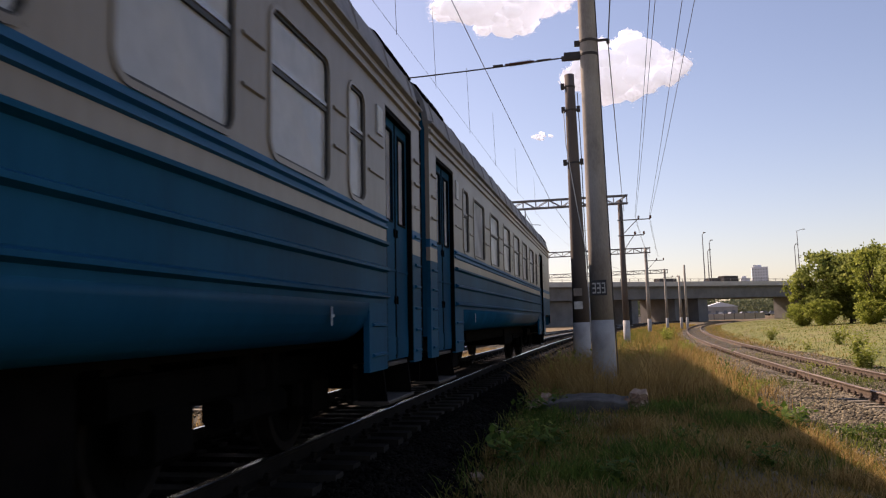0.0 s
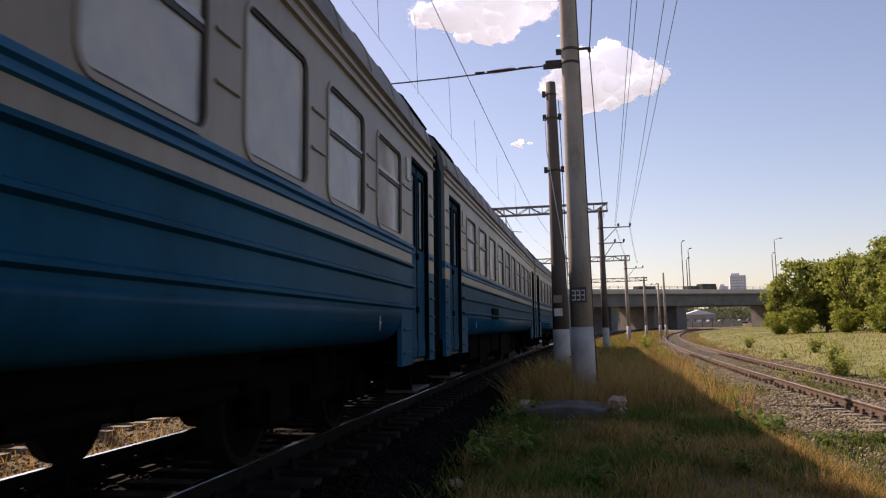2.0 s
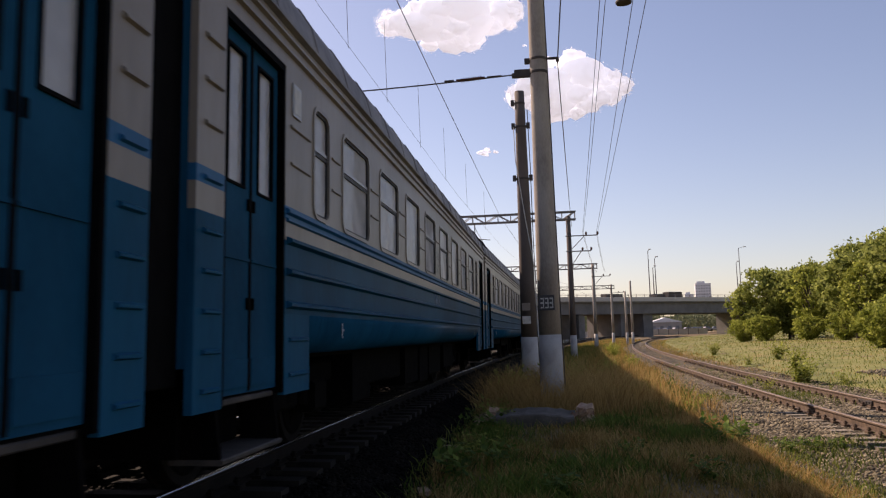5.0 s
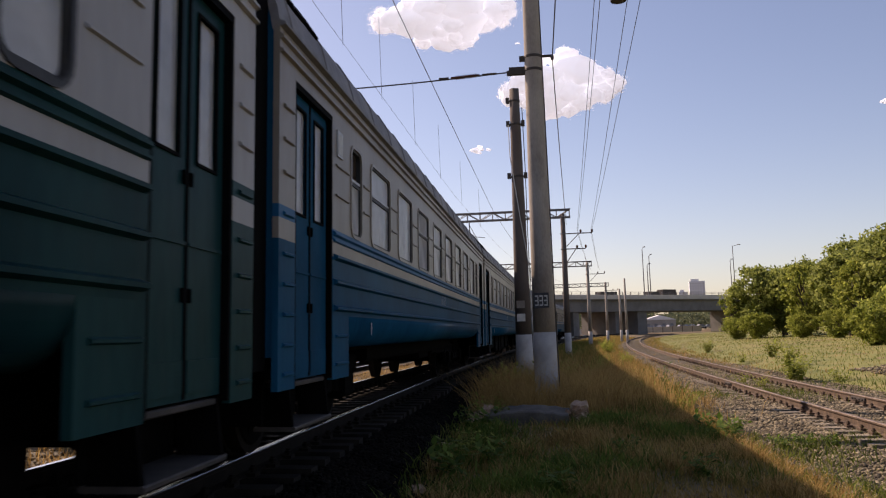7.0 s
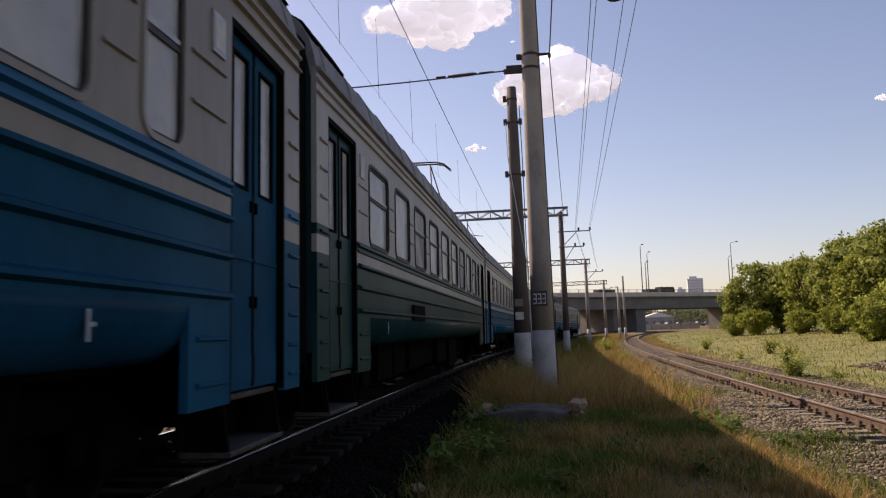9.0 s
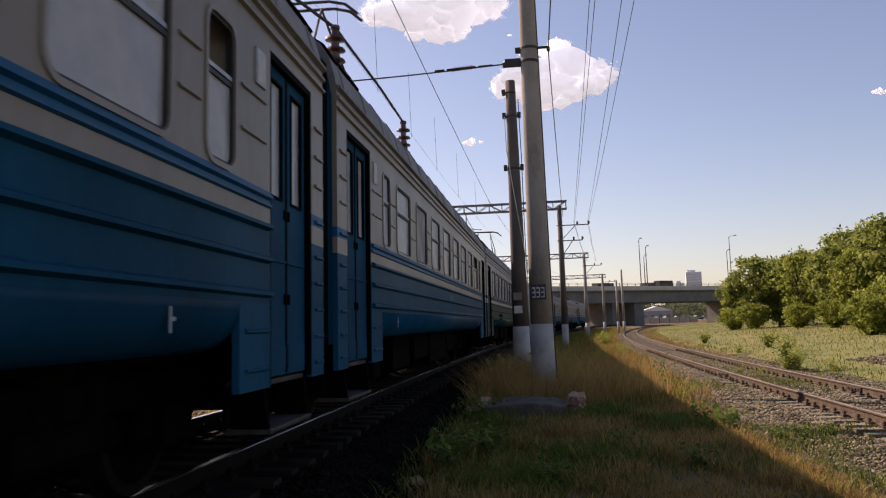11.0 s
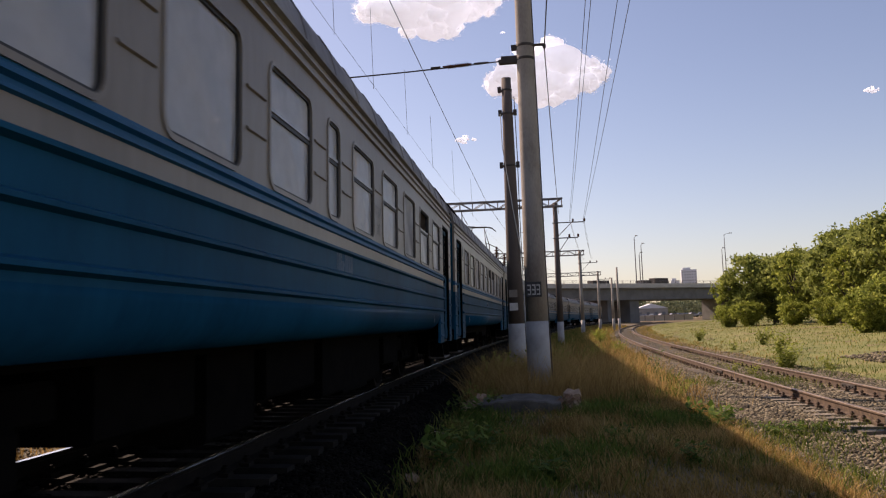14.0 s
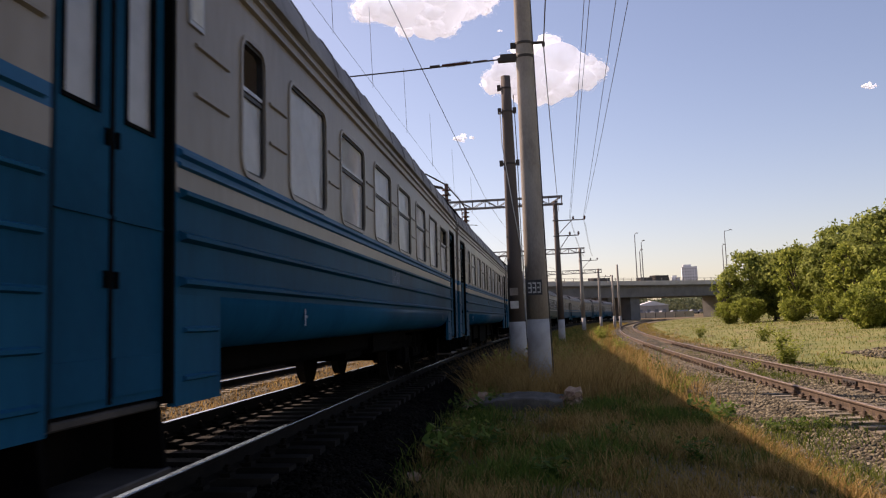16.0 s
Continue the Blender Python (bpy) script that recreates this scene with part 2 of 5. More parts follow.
CARPAINT = material("car_paint", [(0.35, 0.36, 0.38), (0.5, 0.5, 0.52)], scale=0.5, rough=0.3, bump=0.0, obj=0.5)
CLOUD = bpy.data.materials.new("cloud")
CLOUD.use_nodes = True
_n, _l = CLOUD.node_tree.nodes, CLOUD.node_tree.links
_n.remove(_n["Principled BSDF"])
_d, _t, _m = _n.new("ShaderNodeBsdfDiffuse"), _n.new("ShaderNodeBsdfTranslucent"), _n.new("ShaderNodeMixShader")
for _s in (_d, _t):
    _s.inputs["Color"].default_value = (0.9, 0.92, 0.95, 1)
_m.inputs[0].default_value = 0.5
# faint glow added to the clouds to lift their shaded side
_e, _a = _n.new("ShaderNodeEmission"), _n.new("ShaderNodeAddShader")
_e.inputs["Color"].default_value, _e.inputs["Strength"].default_value = (0.96, 0.98, 1.0, 1), 0.165
_l.new(_d.outputs[0], _m.inputs[1])
_l.new(_t.outputs[0], _m.inputs[2])
_l.new(_m.outputs[0], _a.inputs[0])
_l.new(_e.outputs[0], _a.inputs[1])
_l.new(_a.outputs[0], _n["Material Output"].inputs["Surface"])


# ---- mesh tools ----
class MB:
    """Gathers solids into one mesh."""

    def __init__(self):
        self.v, self.f, self.m = [], [], []

    def add(self, verts, faces, mi=0):
        o = len(self.v)
        self.v += [tuple(p) for p in verts]
        self.f += [tuple(i + o for i in f) for f in faces]
        self.m += [mi] * len(faces)
        return self

    def box(self, x0, x1, y0, y1, z0, z1, mi=0):
        v = [(x, y, z) for z in (z0, z1) for y in (y0, y1) for x in (x0, x1)]
        return self.add(v, [(0, 2, 3, 1), (4, 5, 7, 6), (0, 1, 5, 4), (2, 6, 7, 3), (0, 4, 6, 2), (1, 3, 7, 5)], mi)

    def bbox(self, x0, x1, y0, y1, z0, z1, b=0.01, mi=0):
        """A box with its four lengthwise y edges chamfered."""
        prof = [(x0 + b, z0), (x1 - b, z0), (x1, z0 + b), (x1, z1 - b), (x1 - b, z1), (x0 + b, z1), (x0, z1 - b), (x0, z0 + b)]
        return self.prism(prof, y0, y1, mi)

    def prism(self, prof, y0, y1, mi=0):
        n = len(prof)
        v = [(x, y0, z) for x, z in prof] + [(x, y1, z) for x, z in prof]
        f = [(i, (i + 1) % n, n + (i + 1) % n, n + i) for i in range(n)] + [tuple(range(n - 1, -1, -1)), tuple(range(n, 2 * n))]
        return self.add(v, f, mi)

    def tube(self, a, b, r0, r1=None, n=8, mi=0, caps=True):
        r1 = r0 if r1 is None else r1
        a, b = Vector(a), Vector(b)
        q = (b - a).to_track_quat("Z", "Y")
        v = []
        for p, r in ((a, r0), (b, r1)):
            for i in range(n):
                w = 2 * math.pi * i / n
                v.append(p + q @ Vector((r * math.cos(w), r * math.sin(w), 0)))
        f = [(i, (i + 1) % n, n + (i + 1) % n, n + i) for i in range(n)]
        if caps:
            f += [tuple(range(n - 1, -1, -1)), tuple(range(n, 2 * n))]
        return self.add(v, f, mi)

    def lathe(self, base, prof, n=16, mi=0):
        """prof: (radius, height) from the bottom to the top, round a vertical axis at base."""
        x, y, z = base
        v = [(x + r * math.cos(2 * math.pi * i / n), y + r * math.sin(2 * math.pi * i / n), z + h) for r, h in prof for i in range(n)]
        f = [(k * n + i, k * n + (i + 1) % n, (k + 1) * n + (i + 1) % n, (k + 1) * n + i) for k in range(len(prof) - 1) for i in range(n)]
        f += [tuple(range(n - 1, -1, -1)), tuple(range((len(prof) - 1) * n, len(prof) * n))]
        return self.add(v, f, mi)

    def line(self, pts, r, n=5, mi=0):
        for a, b in zip(pts, pts[1:]):
            self.tube(a, b, r, r, n, mi)
        return self

    def mesh(self, name, mats):
        me = bpy.data.meshes.new(name)
        me.from_pydata(self.v, [], self.f)
        for m in (mats if isinstance(mats, (list, tuple)) else [mats]):
            me.materials.append(m)
        if any(self.m):
            me.polygons.foreach_set("material_index", self.m)
        me.update()
        return me


def part(name, mb, mats, parent=None, label="", loc=None, smooth=False):
    me = mb.mesh(name, mats) if isinstance(mb, MB) else mb
    ob = new(name, me)
    if smooth and isinstance(mb, MB):
        me.polygons.foreach_set("use_smooth", [True] * len(me.polygons))
    if parent is not None:
        ob.parent = parent
    if loc is not None:
        ob.location = loc
    if label:
        tagged(ob, label)
    return ob


def empty(name, label, category, group="", m=None, kind=""):
    ob = new(name)
    ob.empty_display_size = 0.2
    if m is not None:
        ob.matrix_basis = m
    return tagged(ob, label, category, group, kind)


def arrays(name, V, F, mat, smooth=False):
    """A mesh from arrays of corners and of equal-sided faces."""
    me = bpy.data.meshes.new(name)
    nf, k = F.shape
    me.vertices.add(len(V))
    me.vertices.foreach_set("co", V.astype(np.float32).ravel())
    me.loops.add(nf * k)
    me.loops.foreach_set("vertex_index", F.astype(np.int32).ravel())
    me.polygons.add(nf)
    me.polygons.foreach_set("loop_start", np.arange(0, nf * k, k, dtype=np.int32))
    if smooth:
        me.polygons.foreach_set("use_smooth", np.ones(nf, dtype=bool))
    me.materials.append(mat)
    me.update(calc_edges=True)
    me.validate()
    return me


# ---- the curve of the line: all tracks bend gently to the right round one centre ----
CX, RC = 891.8, 895.4
MAIN, MAIN_Z, CANT = -3.58, 0.062, 1.0     # the near track's centre line across, its height, and its cant in degrees
SIDE = 6.12                   # across: the siding's centre line
SIDE_Z = -0.50                # its rail heads
HALF = 1.72


def P(u, s, z=0.0):
    """A point u metres across (right is positive) and s metres along the line."""
    a, r = s / RC, CX - u
    return (CX - r * math.cos(a), r * math.sin(a), z)


def on_line(u, s, z=0.0, rz=0.0):
    return pose(*P(u, s, z), 0, 0, rz - math.degrees(s / RC))


def ground_z(u, s):
    """Height of the ground."""
    u = np.asarray(u, float)
    s = np.asarray(s, float)
    k = [(-400, 1.0), (-40, -0.2), (-12, -0.55), (-10.2, -0.5), (-9.6, -0.30), (-6.9, -0.30), (-6.2, -0.42), (-5.6, -0.40), (-5.2, -0.19), (-1.95, -0.25), (-1.2, -0.46), (0.6, -0.40), (2.4, -0.46), (3.6, -0.78), (4.6, -0.735), (7.7, -0.735),
         (8.6, -0.86), (10, -0.70), (16, -0.45), (30, -0.05), (60, 0.25), (600, 1.5)]
    z = np.interp(u, [a for a, _ in k], [b for _, b in k])
    return z + 0.035 * np.sin(u * 1.7 + s * 0.43) * np.sin(s * 0.9 + 1.1 * u) * (np.abs(u) < 60)


# ---- ground ----
def grid_sheet(name, us, ss, zfun, mat):
    U, S = np.meshgrid(us, ss)
    Z = zfun(U, S)
    A, R = S / RC, CX - U
    V = np.stack([CX - R * np.cos(A), R * np.sin(A), Z], -1).reshape(-1, 3)
    nu, ns = len(us), len(ss)
    i = (np.arange(ns - 1)[:, None] * nu + np.arange(nu - 1)[None]).ravel()
    return arrays(name, V, np.stack([i, i + 1, i + nu + 1, i + nu], 1), mat, True)


def build_ground():
    us = np.concatenate([[-700, -300, -120, -60, -40, -25, -16], np.arange(-12, 12.01, 0.2), [13, 14, 16, 18, 21, 25, 30, 36, 45, 60, 90, 150, 300, 560]])
    ss = np.concatenate([[-500, -200, -80, -40], np.arange(-24, 60, 0.5), np.arange(60, 200, 4), [210, 240, 300, 400, 600, 900, 1250]])
    me = grid_sheet("ground", us, ss, ground_z, SOIL)
    tagged(new("ground", me), "dry trackside earth with patchy grass", "ground", kind="structure")
    me = grid_sheet("meadow", np.concatenate([np.arange(9.0, 20, 0.5), [21, 25, 30, 36, 45, 60, 90, 150, 300, 540]]), np.concatenate([[-60, -20], np.arange(0, 200, 2.0), [220, 260, 320, 420, 600, 900, 1200]]), lambda u, s: ground_z(u, s) + 0.02, MEADOW)
    tagged(new("meadow", me), "sunlit green and yellow meadow beside the siding", "meadow", kind="structure")
    for nm, u0, u1, mat, lab in (("ballast_bed_1", -5.55, -1.45, DARKGRAVEL, "oily gravel bed under the running line, colour darkened for shade"), ("ballast_bed_2", 3.1, 8.9, GRAVEL, "pale crushed stone bed under the siding"),
                                 ("ballast_bed_3", -10.0, -6.4, BROWNGRAVEL, "brown crushed stone bed under the far track")):
        me = grid_sheet(nm, np.linspace(u0, u1, 24), np.arange(-40, 250, 1.0), lambda u, s: ground_z(u, s) + 0.02 - 0.05 * (np.abs(u - (u0 + u1) / 2) > (u1 - u0) / 2 - 0.1), mat)
        tagged(new(nm, me), lab, "ballast", kind="structure")


# ---- tracks ----
def rail_mesh(name, u, z, s0, s1, step, top, step2=0):
    """One rail along the curve: foot, web and head; the running surface may be polished."""
    prof = [(-0.075, -0.18), (0.075, -0.18), (0.075, -0.168), (0.012, -0.145), (0.010, -0.05), (0.036, -0.035), (0.036, -0.008), (0.03, 0.0), (-0.03, 0.0), (-0.036, -0.008), (-0.036, -0.035), (-0.010, -0.05), (-0.012, -0.145), (-0.075, -0.168)]
    mb = MB()
    ss = np.arange(s0, s1 + 0.1, step)
    n = len(prof)
    for s in ss:
        mb.v += [P(u + a, s, z + h) for a, h in prof]
    for k in range(len(ss) - 1):
        for i in range(n):
            mb.f.append((k * n + i, k * n + (i + 1) % n, (k + 1) * n + (i + 1) % n, (k + 1) * n + i))
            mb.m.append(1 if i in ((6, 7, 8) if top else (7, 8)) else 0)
    # siding rails: RUSTTOP puts painted light on the head's top
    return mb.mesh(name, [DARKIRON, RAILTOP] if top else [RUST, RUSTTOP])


def build_track(u, z, s0, s1, sleeper_mat, polished, near, label, cant=0.0):
    for side in (-0.795, 0.795):
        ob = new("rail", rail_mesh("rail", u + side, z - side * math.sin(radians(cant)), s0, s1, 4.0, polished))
        tagged(ob, "rusty steel rail with a bright worn running surface" if polished else "rusty brown steel rail on concrete sleepers", "rail", label)
    # concrete sleeper, thinner in the middle, with rail seats, plates and screw clips
    mb = MB()
    prof = [(-0.14, -0.22), (0.14, -0.22), (0.11, 0.0), (-0.11, 0.0)]
    for x0, x1, h0, h1 in ((-1.35, -0.5, 0.0, 0.0), (-0.5, 0.5, -0.035, -0.035), (0.5, 1.35, 0.0, 0.0)):
        mb.add([(x0, y, zz + (h0 if zz == 0 else 0)) for y, zz in prof] + [(x1, y, zz + (h1 if zz == 0 else 0)) for y, zz in prof],
               [(0, 1, 5, 4), (1, 2, 6, 5), (2, 3, 7, 6), (3, 0, 4, 7), (3, 2, 1, 0), (4, 5, 6, 7)])
    for sx in (-0.795, 0.795):
        for d in (-0.13, 0.13):
            mb.box(sx + d - 0.05, sx + d + 0.05, -0.07, 0.07, 0.0, 0.035, 1)
            mb.tube((sx + d, 0, 0.03), (sx + d, 0, 0.10), 0.022, 0.022, 6, 1)
            mb.tube((sx + d, 0, 0.055), (sx + d, 0, 0.08), 0.042, 0.038, 6, 1)
    me = mb.mesh("sleeper", [sleeper_mat, DARKIRON if sleeper_mat is SHADESLEEPER else RUST])
    rng = random.Random(int(u * 10))
    s = s0 + 2
    while s < min(s1, near):
        ob = new("sleeper", me)
        ob.matrix_basis = on_line(u + rng.uniform(-0.03, 0.03), s, z - 0.178, rng.uniform(-1, 1)) @ pose(0, 0, 0, 0, cant, 0)
        tagged(ob, "weathered concrete railway sleeper in ballast", "railway sleeper", label)
        s += 0.545 + rng.uniform(-0.02, 0.02)
    far = MB()
    while s < min(s1, 130):
        m = on_line(u, s, z - 0.178)
        o = len(far.v)
        for x, y, zz in ((-1.35, -0.12, 0), (1.35, -0.12, 0), (1.35, 0.12, 0), (-1.35, 0.12, 0), (-1.35, -0.14, -0.2), (1.35, -0.14, -0.2), (1.35, 0.14, -0.2), (-1.35, 0.14, -0.2)):
            far.v.append(tuple(m @ Vector((x, y, zz))))
        for f in ((0, 1, 2, 3), (4, 5, 1, 0), (5, 6, 2, 1), (6, 7, 3, 2), (7, 4, 0, 3)):
            far.f.append(tuple(i + o for i in f)), far.m.append(0)
        s += 0.545
    tagged(new("distant_sleepers", far.mesh("distant_sleepers", sleeper_mat)), "rows of distant concrete railway sleepers", "railway sleepers", kind="stuff")


def build_joints():
    """Bolted fishplates where two lengths of rail meet in the siding."""
    for u, s in ((SIDE - 0.795, 13.0), (SIDE + 0.795, 19.5), (SIDE - 0.795, 25.5)):
        e = empty("rail_joint", "dark bolted fishplate joining two rusty rails", "rail joint", "siding track", on_line(u, s, SIDE_Z))
        for sx in (-1, 1):
            part("fishplate", MB().bbox(min(sx * 0.012, sx * 0.045), max(sx * 0.012, sx * 0.045), -0.4, 0.4, -0.14, -0.045, 0.006), IRON, e)
            for y in (-0.3, -0.12, 0.12, 0.3):
                part("bolt", MB().tube((sx * 0.04, y, -0.09), (sx * 0.075, y, -0.09), 0.02, 0.02, 6), IRON, e)


# ---- the train ----
PITCH, LEN = 20.1, 19.52
Z_BOT, Z_WIN0, Z_WIN1, Z_TOP = 1.29, 2.13, 3.05, 3.52
END = LEN / 2
MESHES = {}


def shared(key, make):
    if key not in MESHES:
        MESHES[key] = make()
    return MESHES[key]


def side_layout(rear, front):
    """Openings of one side: doors (y0, y1), small windows, large windows. Ends: S small window, N none, M none and a narrow window amidships, C driver's cab."""
    doors, small, big = [], [], []
    edge = {}
    for kind, sg in ((rear, -1), (front, 1)):
        d0, s0 = {"S": (0.40, 2.27), "N": (0.40, None), "M": (0.40, None), "C": (2.79, 4.92)}[kind]
        doors.append(tuple(sorted((sg * (END - d0), sg * (END - d0 - 1.14)))))
        if s0:
            small.append(tuple(sorted((sg * (END - s0), sg * (END - s0 - 0.46)))))
        edge[sg] = END - {"S": 3.225, "N": 2.16, "M": 2.16, "C": 5.98}[kind]
    y0, y1 = -edge[-1], edge[1]
    if "M" in (rear, front):
        sg = 1 if front == "M" else -1
        lows = [6.48 - 1.71 * k for k in range(5)] + [-6.535 + 1.71 * k for k in range(3)]
        big = [tuple(sorted((sg * y, sg * (y + 1.12)))) for y in lows]
        small.append(tuple(sorted((sg * -1.42, sg * -0.96))))
    else:
        n = round((y1 - y0 - 1.12) / 1.68)
        step = (y1 - y0 - 1.12) / n
        big = [(y0 + i * step, y0 + i * step + 1.12) for i in range(n + 1)]
    return sorted(doors), sorted(small), sorted(big)
    return sorted(doors), sorted(small), big


def wall_mesh(layout, paint):
    """The painted side sheet with its openings, one wall of thickness, outer face at x = HALF."""
    doors, small, big = layout
    holes = [(a, b, 0.6, 3.17) for a, b in doors] + [(a, b, Z_WIN0, Z_WIN1) for a, b in small + big]
    ys = sorted({-END, END, *[v for h in holes for v in h[:2]]})
    mb = MB()
    for z0, z1, mi in ((Z_BOT, 1.84, 0), (1.84, 2.0, 2), (2.0, 2.10, 1), (2.10, Z_WIN0, 2), (Z_WIN0, Z_WIN1, 2), (Z_WIN1, 3.17, 2), (3.17, Z_TOP, 2)):
        for a, b in zip(ys, ys[1:]):
            ym, zm = (a + b) / 2, (z0 + z1) / 2
            if any(h[0] < ym < h[1] and h[2] < zm < h[3] for h in holes):
                continue
            mb.box(HALF - 0.05, HALF, a, b, z0, z1, mi)
    me = mb.mesh("side_wall", paint)
    bm = bmesh.new()
    bm.from_mesh(me)
    bmesh.ops.remove_doubles(bm, verts=bm.verts, dist=0.0005)
    bm.to_mesh(me)
    bm.free()
    return me


def window_meshes(w):
    h = Z_WIN1 - Z_WIN0
    r = 0.09

    def ring(inset, x0, x1, rr, width):
        """A rounded rectangular ring in the window plane."""
        def loop(a):
            pts = []
            for cx, cz, w0 in ((w / 2 - rr, h / 2 - rr, 0), (-w / 2 + rr, h / 2 - rr, 90), (-w / 2 + rr, -h / 2 + rr, 180), (w / 2 - rr, -h / 2 + rr, 270)):
                for k in range(5):
                    g = radians(w0 + k * 22.5)
                    pts.append((cx + max(rr - a, 0.005) * math.cos(g), cz + max(rr - a, 0.005) * math.sin(g)))
            return pts
        o, i = loop(inset), loop(inset + width)
        mb = MB()
        n = len(o)
        v = [(x1, y, z) for y, z in o] + [(x1, y, z) for y, z in i] + [(x0, y, z) for y, z in o] + [(x0, y, z) for y, z in i]
        f = []
        for k in range(n):
            j = (k + 1) % n
            f += [(k, j, n + j, n + k), (2 * n + k, 3 * n + k, 3 * n + j, 2 * n + j), (k, 2 * n + k, 2 * n + j, j), (n + k, n + j, 3 * n + j, 3 * n + k)]
        mb.add(v, f)
        return mb
    out = ring(-0.03, -0.055, 0.012, r + 0.02, 0.035)
    # square corners behind the rounded frame
    for sy in (-1, 1):
        for sz in (-1, 1):
            y, z = sy * w / 2, sz * h / 2
            c = (sy * (w / 2 - r), sz * (h / 2 - r))
            pts = [(y, z)] + [(c[0] + sy * r * math.cos(radians(g)), c[1] + sz * r * math.sin(radians(g))) for g in (0, 30, 60, 90)]
            out.add([(-0.02, a, b) for a, b in pts] + [(-0.001, a, b) for a, b in pts], [(0, 1, 2, 3, 4), (9, 8, 7, 6, 5)], 1)
    rub = ring(0.005, -0.05, -0.006, r, 0.022)
    return out, rub


def rib(y0, y1, z, d=0.018, h=0.028, mi=0):
    mb = MB()
    mb.prism([(HALF - 0.01, z - h), (HALF + d, z - h * 0.4), (HALF + d, z + h * 0.3), (HALF - 0.01, z + h)], y0, y1, mi)
    return mb


def add_side(car, layout, paint, sg, near, opened, curtained, single):
    """One side of the car as a group of parts; sg = 1 right, -1 left."""
    low, belt, up, door_mat = paint
    doors, small, big = layout
    turn = pose(0, 0, 0) if sg > 0 else pose(0, 0, 0, 0, 0, 180)

    def put(name, me_or_mb, mats, parent=car, label="", loc=(0, 0, 0)):
        ob = part(name, me_or_mb, mats, parent, label)
        if parent is car:
            ob.matrix_basis = turn @ Matrix.Translation(loc)
        else:
            ob.matrix_basis = Matrix.Translation(loc)
        return ob
    lay = tuple(tuple(map(tuple, g)) for g in layout)
    key = (lay, low.name)
    wall = put("side_wall", shared(("wall", key), lambda: wall_mesh(layout, [low, belt, up])), None)
    d_in = [doors[0][1] + 0.62, doors[1][0] - 0.62]

    def tuck():
        prof = [(HALF, Z_BOT), (HALF - 0.004, 1.24), (HALF - 0.016, 1.18), (HALF - 0.04, 1.12), (HALF - 0.08, 1.06), (HALF - 0.14, 1.01), (HALF - 0.22, 0.975), (HALF - 0.4, 0.96), (HALF - 0.4, 1.0), (HALF - 0.2, 1.03), (HALF - 0.11, 1.08), (HALF - 0.06, 1.14), (HALF - 0.05, Z_BOT)]
        me = MB().prism(prof[::-1], d_in[0], d_in[1]).mesh("lower_sill", low)
        me.polygons.foreach_set("use_smooth", [len(p.vertices) == 4 for p in me.polygons])
        return me
    put("lower_sill", shared(("tuck", key), tuck), None)
    for z, mat in ((1.84, low), (1.605, low), (1.36, low)):
        put("rib", shared(("rib", key, z), lambda z=z, mat=mat: rib(doors[0][1] + 0.04, doors[1][0] - 0.04, z, 0.044, 0.034).mesh("rib", mat)), None)
    put("belt_moulding", shared(("belt", key), lambda: rib(doors[0][1] + 0.02, doors[1][0] - 0.02, 2.06, 0.03, 0.03).mesh("belt_moulding", belt)), None)
    put("belt_moulding", shared(("belt2", key), lambda: rib(doors[0][1] + 0.02, doors[1][0] - 0.02, 1.995, 0.022, 0.022).mesh("belt_moulding", belt)), None)
    for z, h in ((3.29, 0.022), (3.40, 0.028)):
        put("gutter", shared(("gut", low.name, z, belt.name), lambda z=z, h=h: rib(-END, END, z, 0.03, h).mesh("gutter", up)), None)
    put("eaves_rail", shared("eaves", lambda: rib(-END, END, 3.5, 0.045, 0.03).mesh("eaves_rail", ROOF)), None)
    # skirts and ribbed panels beside the doors
    for i, (a, b) in enumerate(doors):
        inner = (b, b + 0.62) if i == 0 else (a - 0.62, a)
        outer = (-END, a) if i == 0 else (b, END)
        for (p, q), what in ((inner, "in"), (outer, "out")):
            w = q - p
            if what == "out" and w > 1.5:
                p, q = (a - 0.6, a) if i == 0 else (b, b + 0.6)
                w = 0.6
            if w < 0.15:
                continue

            def skirt(w=w):
                mb = MB().box(HALF - 0.05, HALF, 0, w, 0.70, Z_BOT)
                return mb.mesh("door_skirt", low)
            put("door_skirt", shared(("skirt", round(w, 2), low.name), skirt), None, loc=(0, p, 0))
            zs = (0.82, 1.04, 1.27, 1.50, 1.73) if what == "out" else (0.84, 1.10)
            for z in zs + ((2.36, 2.62, 2.88) if what == "out" else ()) + ((2.04,) if what == "out" else ()):
                m = up if z > 2.2 else (belt if z > 2 else low)
                put("short_rib", shared(("srib", round(w, 2), z, m.name), lambda z=z, w=w, m=m: rib(0.1, w - 0.06, z, 0.022, 0.022).mesh("short_rib", m)), None, loc=(0, p, 0))
    # piers between windows: two short ribs each
    openings = sorted(small + big + doors)
    for (a0, a1), (b0, b1) in zip(openings, openings[1:]):
        g0, g1 = a1 + 0.1, b0 - 0.1
        if g1 - g0 < 0.2:
            continue
        w = min(g1 - g0, 0.5)
        c = (g0 + g1) / 2 - w / 2
        lettered = (a0, a1) == big[len(big) // 2 - 1]
        for z in ((2.73,) if lettered else (2.44, 2.73)):
            put("short_rib", shared(("prib", round(w, 2), z, up.name), lambda z=z, w=w: rib(0, w, z, 0.018, 0.018).mesh("short_rib", up)), None, loc=(0, c, 0))
    # windows
    for i, (a, b) in enumerate(sorted(small + big)):
        w = b - a
        fr, rub = MESHES.get(("win", round(w, 2), up.name)) or (None, None)
        if fr is None:
            m1, m2 = window_meshes(w)
